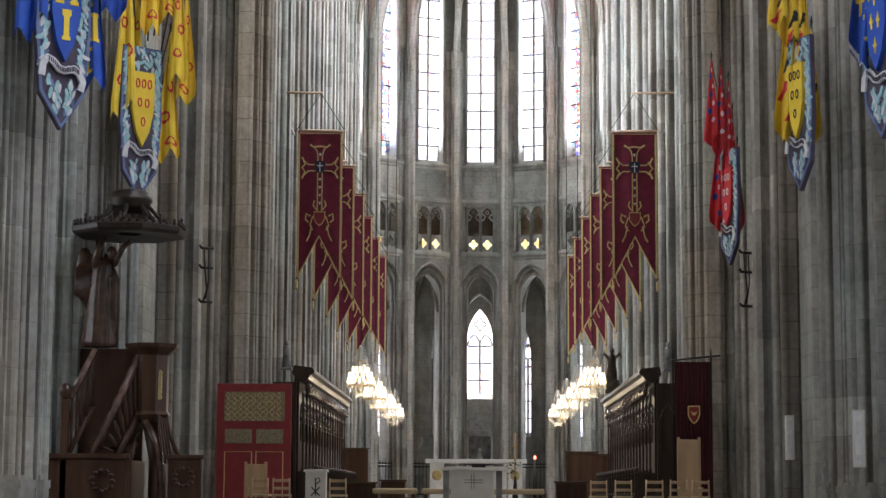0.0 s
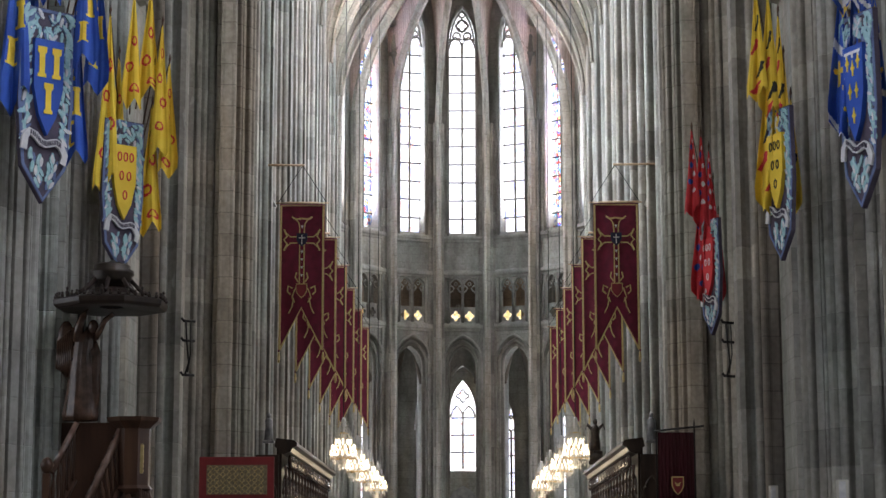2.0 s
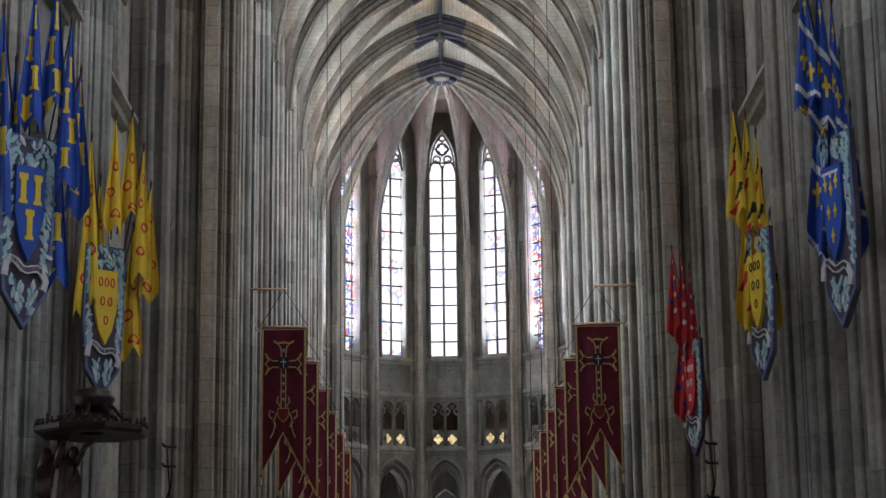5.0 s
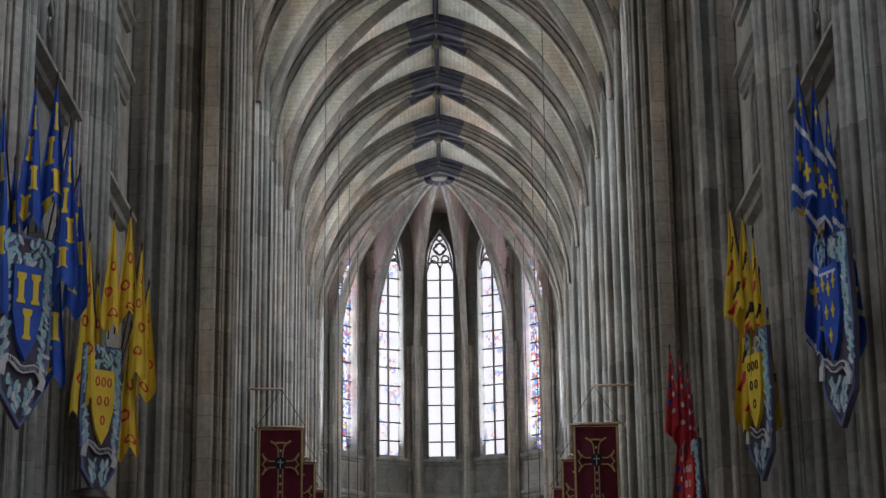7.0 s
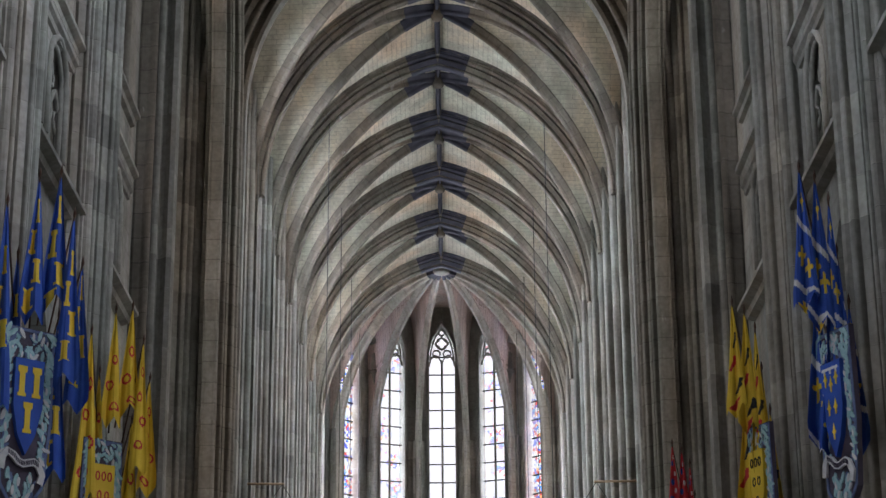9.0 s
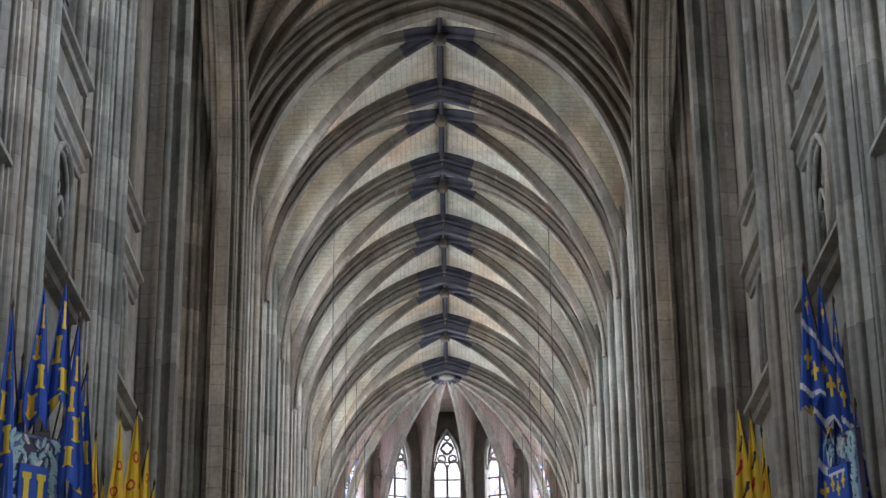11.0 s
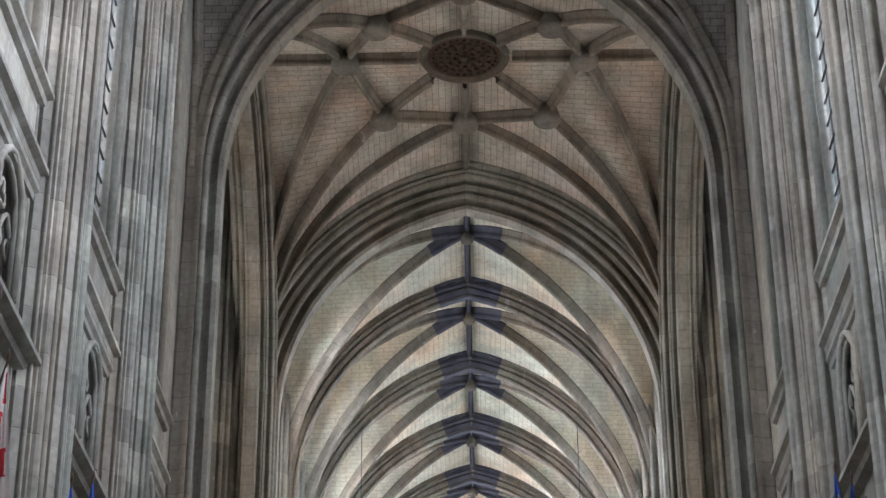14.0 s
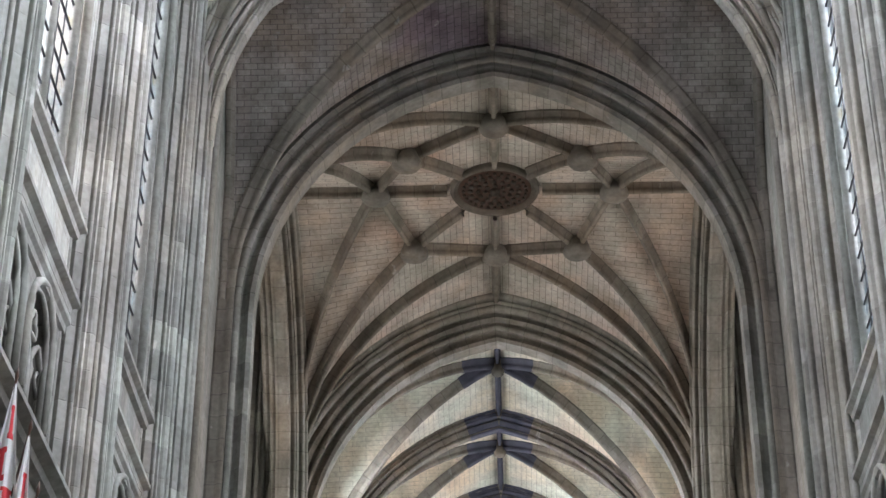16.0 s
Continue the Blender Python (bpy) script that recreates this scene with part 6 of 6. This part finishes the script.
lampm, ln, llink, lb = nodes_of("red lamp glass")
lb.inputs["Base Color"].default_value = (0.6, 0.02, 0.02, 1)
lb.inputs["Emission Color"].default_value, lb.inputs["Emission Strength"].default_value = (1.0, 0.12, 0.08, 1), 6.0
san = thing("sanctuary_lamp", pose(2.35, 78.5, PODIUM), "small glowing red sanctuary lamp on a slim stand", "lamp")
part("stand", tube([(0, 0, 0), (0, 0, 1.9)], [0.12, 0.025], 8), IRON, san)
part("glass", lathe([(0.02, 1.9), (0.045, 1.93), (0.05, 2.0), (0.03, 2.04)], 12), lampm, san, "glowing red glass")

for x, y, w, lab in ((-2.0, 48.5, 1.1, "low bench with a padded beige top"), (0.95, 49.2, 1.5, "long low bench with a padded beige top"), (-0.9, 48.8, 0.9, "low bench with a padded beige top")):
    b = thing("bench", pose(x, y, PODIUM), lab, "bench", "benches before the altar")
    part("cushion", boxed(-w / 2, w / 2, -0.2, 0.2, 0.5, 0.64, bevel=0.04), STRAW, b, "padded beige top")
    for s in (-1, 1):
        part("leg", boxed(s * (w / 2 - 0.1) - 0.05, s * (w / 2 - 0.1) + 0.05, -0.18, 0.18, 0.004, 0.5, bevel=0.01), OAK, b)
for x, y, w, h in ((-5.0, 80.0, 1.2, 2.3), (4.3, 80.0, 1.3, 2.2), (-3.5, 60.0, 0.9, 0.8), (2.9, 60.5, 0.9, 0.85), (-2.7, 64.0, 0.8, 0.9), (5.3, 80.0, 0.9, 2.1)):
    c = thing("wooden_cabinet", pose(x, y, PODIUM), "dark brown wooden cabinet standing in the choir", "cabinet")
    part("body", boxed(-w / 2, w / 2, -0.3, 0.3, 0.004, h, bevel=0.02), OAK, c)
    part("top", boxed(-w / 2 - 0.05, w / 2 + 0.05, -0.35, 0.35, h, h + 0.06, bevel=0.015), OAK, c)
    for k in range(4):
        part("panel", boxed(-w / 2 + w * (k + 0.12) / 4, -w / 2 + w * (k + 0.88) / 4, -0.32, -0.3, 0.2, h - 0.15, bevel=0.008), OAK, c)

# altarpiece of the axial chapel, and grilles between the apse piers
ap = thing("altarpiece", pose(AX, 106.2, PODIUM), "grey marble altarpiece with a pediment and dark niche in the chapel", "altarpiece")
part("base", boxed(-1.0, 1.0, -0.4, 0.4, 0.004, 1.7, bevel=0.02), GREY_MARBLE, ap)
for s in (-1, 1):
    part("column", lathe([(0.16, 1.7), (0.13, 1.85), (0.12, 3.4), (0.17, 3.6)], 12, at=(s * 0.72, -0.2, 0)), WHITE_STONE, ap)
part("entablature", boxed(-1.0, 1.0, -0.42, 0.3, 3.6, 3.95, bevel=0.03), ALTAR_GREY, ap)
bm = bmesh.new()
plate(bm, [(-0.8, 3.95), (0.8, 3.95), (0.55, 4.5), (0.0, 4.85), (-0.55, 4.5)], 0.1, -0.3)
part("pediment", bm, ALTAR_GREY, ap)
part("back", boxed(-0.6, 0.6, -0.05, 0.2, 1.7, 3.6, bevel=0.01), GREY_MARBLE, ap)
bm = bmesh.new()
robe(bm, [(0.2, 1.75, 0), (0.17, 2.1, 0), (0.15, 2.5, 0), (0.06, 2.75, 0)], 7, 20, at=(0, -0.25, 0))
blob(bm, (0, -0.27, 2.86), (0.09, 0.1, 0.12))
st = part("statue", bm, WHITE_STONE)
st.matrix_basis = pose(AX, 106.2, PODIUM)
tagged(st, "small pale statue standing in the altarpiece niche", "statue")
for k in (-2, -1, 0, 1, 2):
    g = thing("grille", Matrix(), "dark iron grille between the apse piers", "grille", "grilles of the apse")
    place = apse_place(k * STEP)
    for z in (1.5, 2.9, 3.05):
        part("rail", tube([place(-0.85, 0.3, z), place(0.85, 0.3, z)], 0.03, 5), IRON, g)
    for i in range(9):
        part("bar", tube([place(-0.8 + 0.2 * i, 0.3, PODIUM), place(-0.8 + 0.2 * i, 0.3, 3.2)], 0.016, 4), IRON, g)

# ---------------------------------------------------------------- chandeliers
bulb, bn, blink, bb = nodes_of("lit candle bulb")
bb.inputs["Base Color"].default_value = (1, 0.9, 0.7, 1)
bb.inputs["Emission Color"].default_value, bb.inputs["Emission Strength"].default_value = (1.0, 0.86, 0.6, 1), 4.5
CRYSTAL, cn, clink, cb = nodes_of("cut crystal")
cb.inputs["Base Color"].default_value = (0.95, 0.93, 0.88, 1)
cb.inputs["Roughness"].default_value, cb.inputs["Transmission Weight"].default_value = 0.08, 0.55
BRASS = plain("worn brass", (0.35, 0.22, 0.07), (0.55, 0.38, 0.14), 8.0, 0.3, 0.9)


def chandelier(x, y, z):
    ob = thing("chandelier", pose(x, y, z) @ Matrix.Diagonal((0.82, 0.82, 1.0, 1.0)), "lit crystal chandelier with tiers of candle bulbs on a long cable", "chandelier", "chandeliers of the choir")
    part("cable", tube([(0, 0, 1.5), (0, 0, 26.9 - z + 1.6 * (abs(x) < 3.65))], 0.018, 4), IRON, ob, "long thin dark cable")
    part("frame", lathe([(0.05, 1.5), (0.1, 1.4), (0.06, 1.1), (0.16, 0.9), (0.07, 0.6), (0.2, 0.3), (0.06, 0.05), (0.09, -0.05), (0.02, -0.12)], 12), CRYSTAL, ob, "crystal stem")
    bm = bmesh.new()
    for r, zz in ((0.5, 0.2), (0.44, 0.38), (0.3, 0.56), (0.2, 1.0)):
        part("hoop", tube([(r * math.cos(q), r * math.sin(q), zz) for q in [math.tau * k / 24 for k in range(25)]], 0.016, 4), BRASS, ob)
    bm, cm = bmesh.new(), bmesh.new()
    for r, zz, n in ((0.5, 0.2, 18), (0.44, 0.38, 14), (0.3, 0.56, 10)):
        for k in range(n):
            q = math.tau * k / n + r
            lathe([(0.012, 0.1), (0.026, 0.14), (0.017, 0.2), (0.003, 0.26)], 6, bm, (r * math.cos(q), r * math.sin(q), zz))
            lathe([(0.016, 0.0), (0.016, 0.1)], 6, cm, (r * math.cos(q), r * math.sin(q), zz))
    tagged(part("bulbs", bm, bulb, ob, "warm glowing candle bulbs"), kind="stuff")
    tagged(part("candles", cm, WHITE_CLOTH, ob), kind="stuff")
    bm = bmesh.new()
    rnd = random.Random(7)
    for r, z0, z1, n in ((0.53, 0.34, 0.06, 30), (0.4, 0.2, -0.1, 22), (0.37, 0.8, 0.55, 22), (0.26, 1.0, 0.75, 18), (0.23, 1.1, 0.9, 16), (0.18, 1.3, 1.05, 12), (0.2, 0.0, -0.2, 12)):
        for k in range(n):
            q = math.tau * k / n + rnd.uniform(-0.05, 0.05)
            for j in range(3):
                zz = z0 + (z1 - z0) * j / 3 + rnd.uniform(-0.04, 0.04)
                lathe([(0.002, 0.07), (0.02, 0.035), (0.002, 0.0)], 4, bm, (r * math.cos(q), r * math.sin(q), zz))
    tagged(part("pendants", bm, CRYSTAL, ob, "hanging crystal drops"), kind="stuff")
    return ob


for y in (62.0, 70.6, 79.4, 88.0):
    for s in (-1, 1):
        chandelier(s * 3.68, y, 4.7)
        glow = new("chandelier_glow", bpy.data.lights.new("chandelier_glow", "POINT"))
        glow.data.energy, glow.data.color, glow.data.shadow_soft_size = 35, (1.0, 0.8, 0.55), 0.4
        glow.location = (s * 3.68, y, 4.4)

# ---------------------------------------------------------------- small things on the piers
for x, y, z0, z1, w in ((6.02, 30.95, 1.95, 2.85, 0.17), (5.70, 25.4, 2.0, 3.0, 0.15), (6.06, 38.0, 2.19, 3.05, 0.16)):
    sp = thing("column_loudspeaker", pose(x, y, 0), "slim pale column loudspeaker fixed to the pier", "loudspeaker", "loudspeakers on the piers")
    part("case", boxed(-w / 2, w / 2, -0.12, 0.06, z0, z1, bevel=0.015), PLASTER, sp)
    part("grille", boxed(-w / 2 + 0.015, w / 2 - 0.05, -0.135, -0.12, z0 + 0.03, z1 - 0.03, bevel=0.004), SILVER, sp, "pale front grille")
for x, y in ((5.52, 39.9), (-5.5, 39.4)):
    hk = thing("pulley_bracket", pose(x, y, 0), "dark iron pulley bracket with hanging cords on the pier", "bracket")
    for z in (5.35, 6.05, 6.45):
        part("hook", tube([(0.12, 0, z), (-0.1, -0.1, z), (-0.14, -0.1, z + 0.06)], 0.03, 6), IRON, hk)
    part("cord", tube([(-0.05, -0.1, 6.45), (-0.02, -0.12, 6.0), (0.02, -0.1, 5.6), (-0.05, -0.1, 5.35)], 0.018, 5), IRON, hk)
    part("cord", tube([(0.05, -0.1, 6.4), (0.06, -0.12, 5.8), (0.0, -0.1, 5.4)], 0.014, 5), IRON, hk)
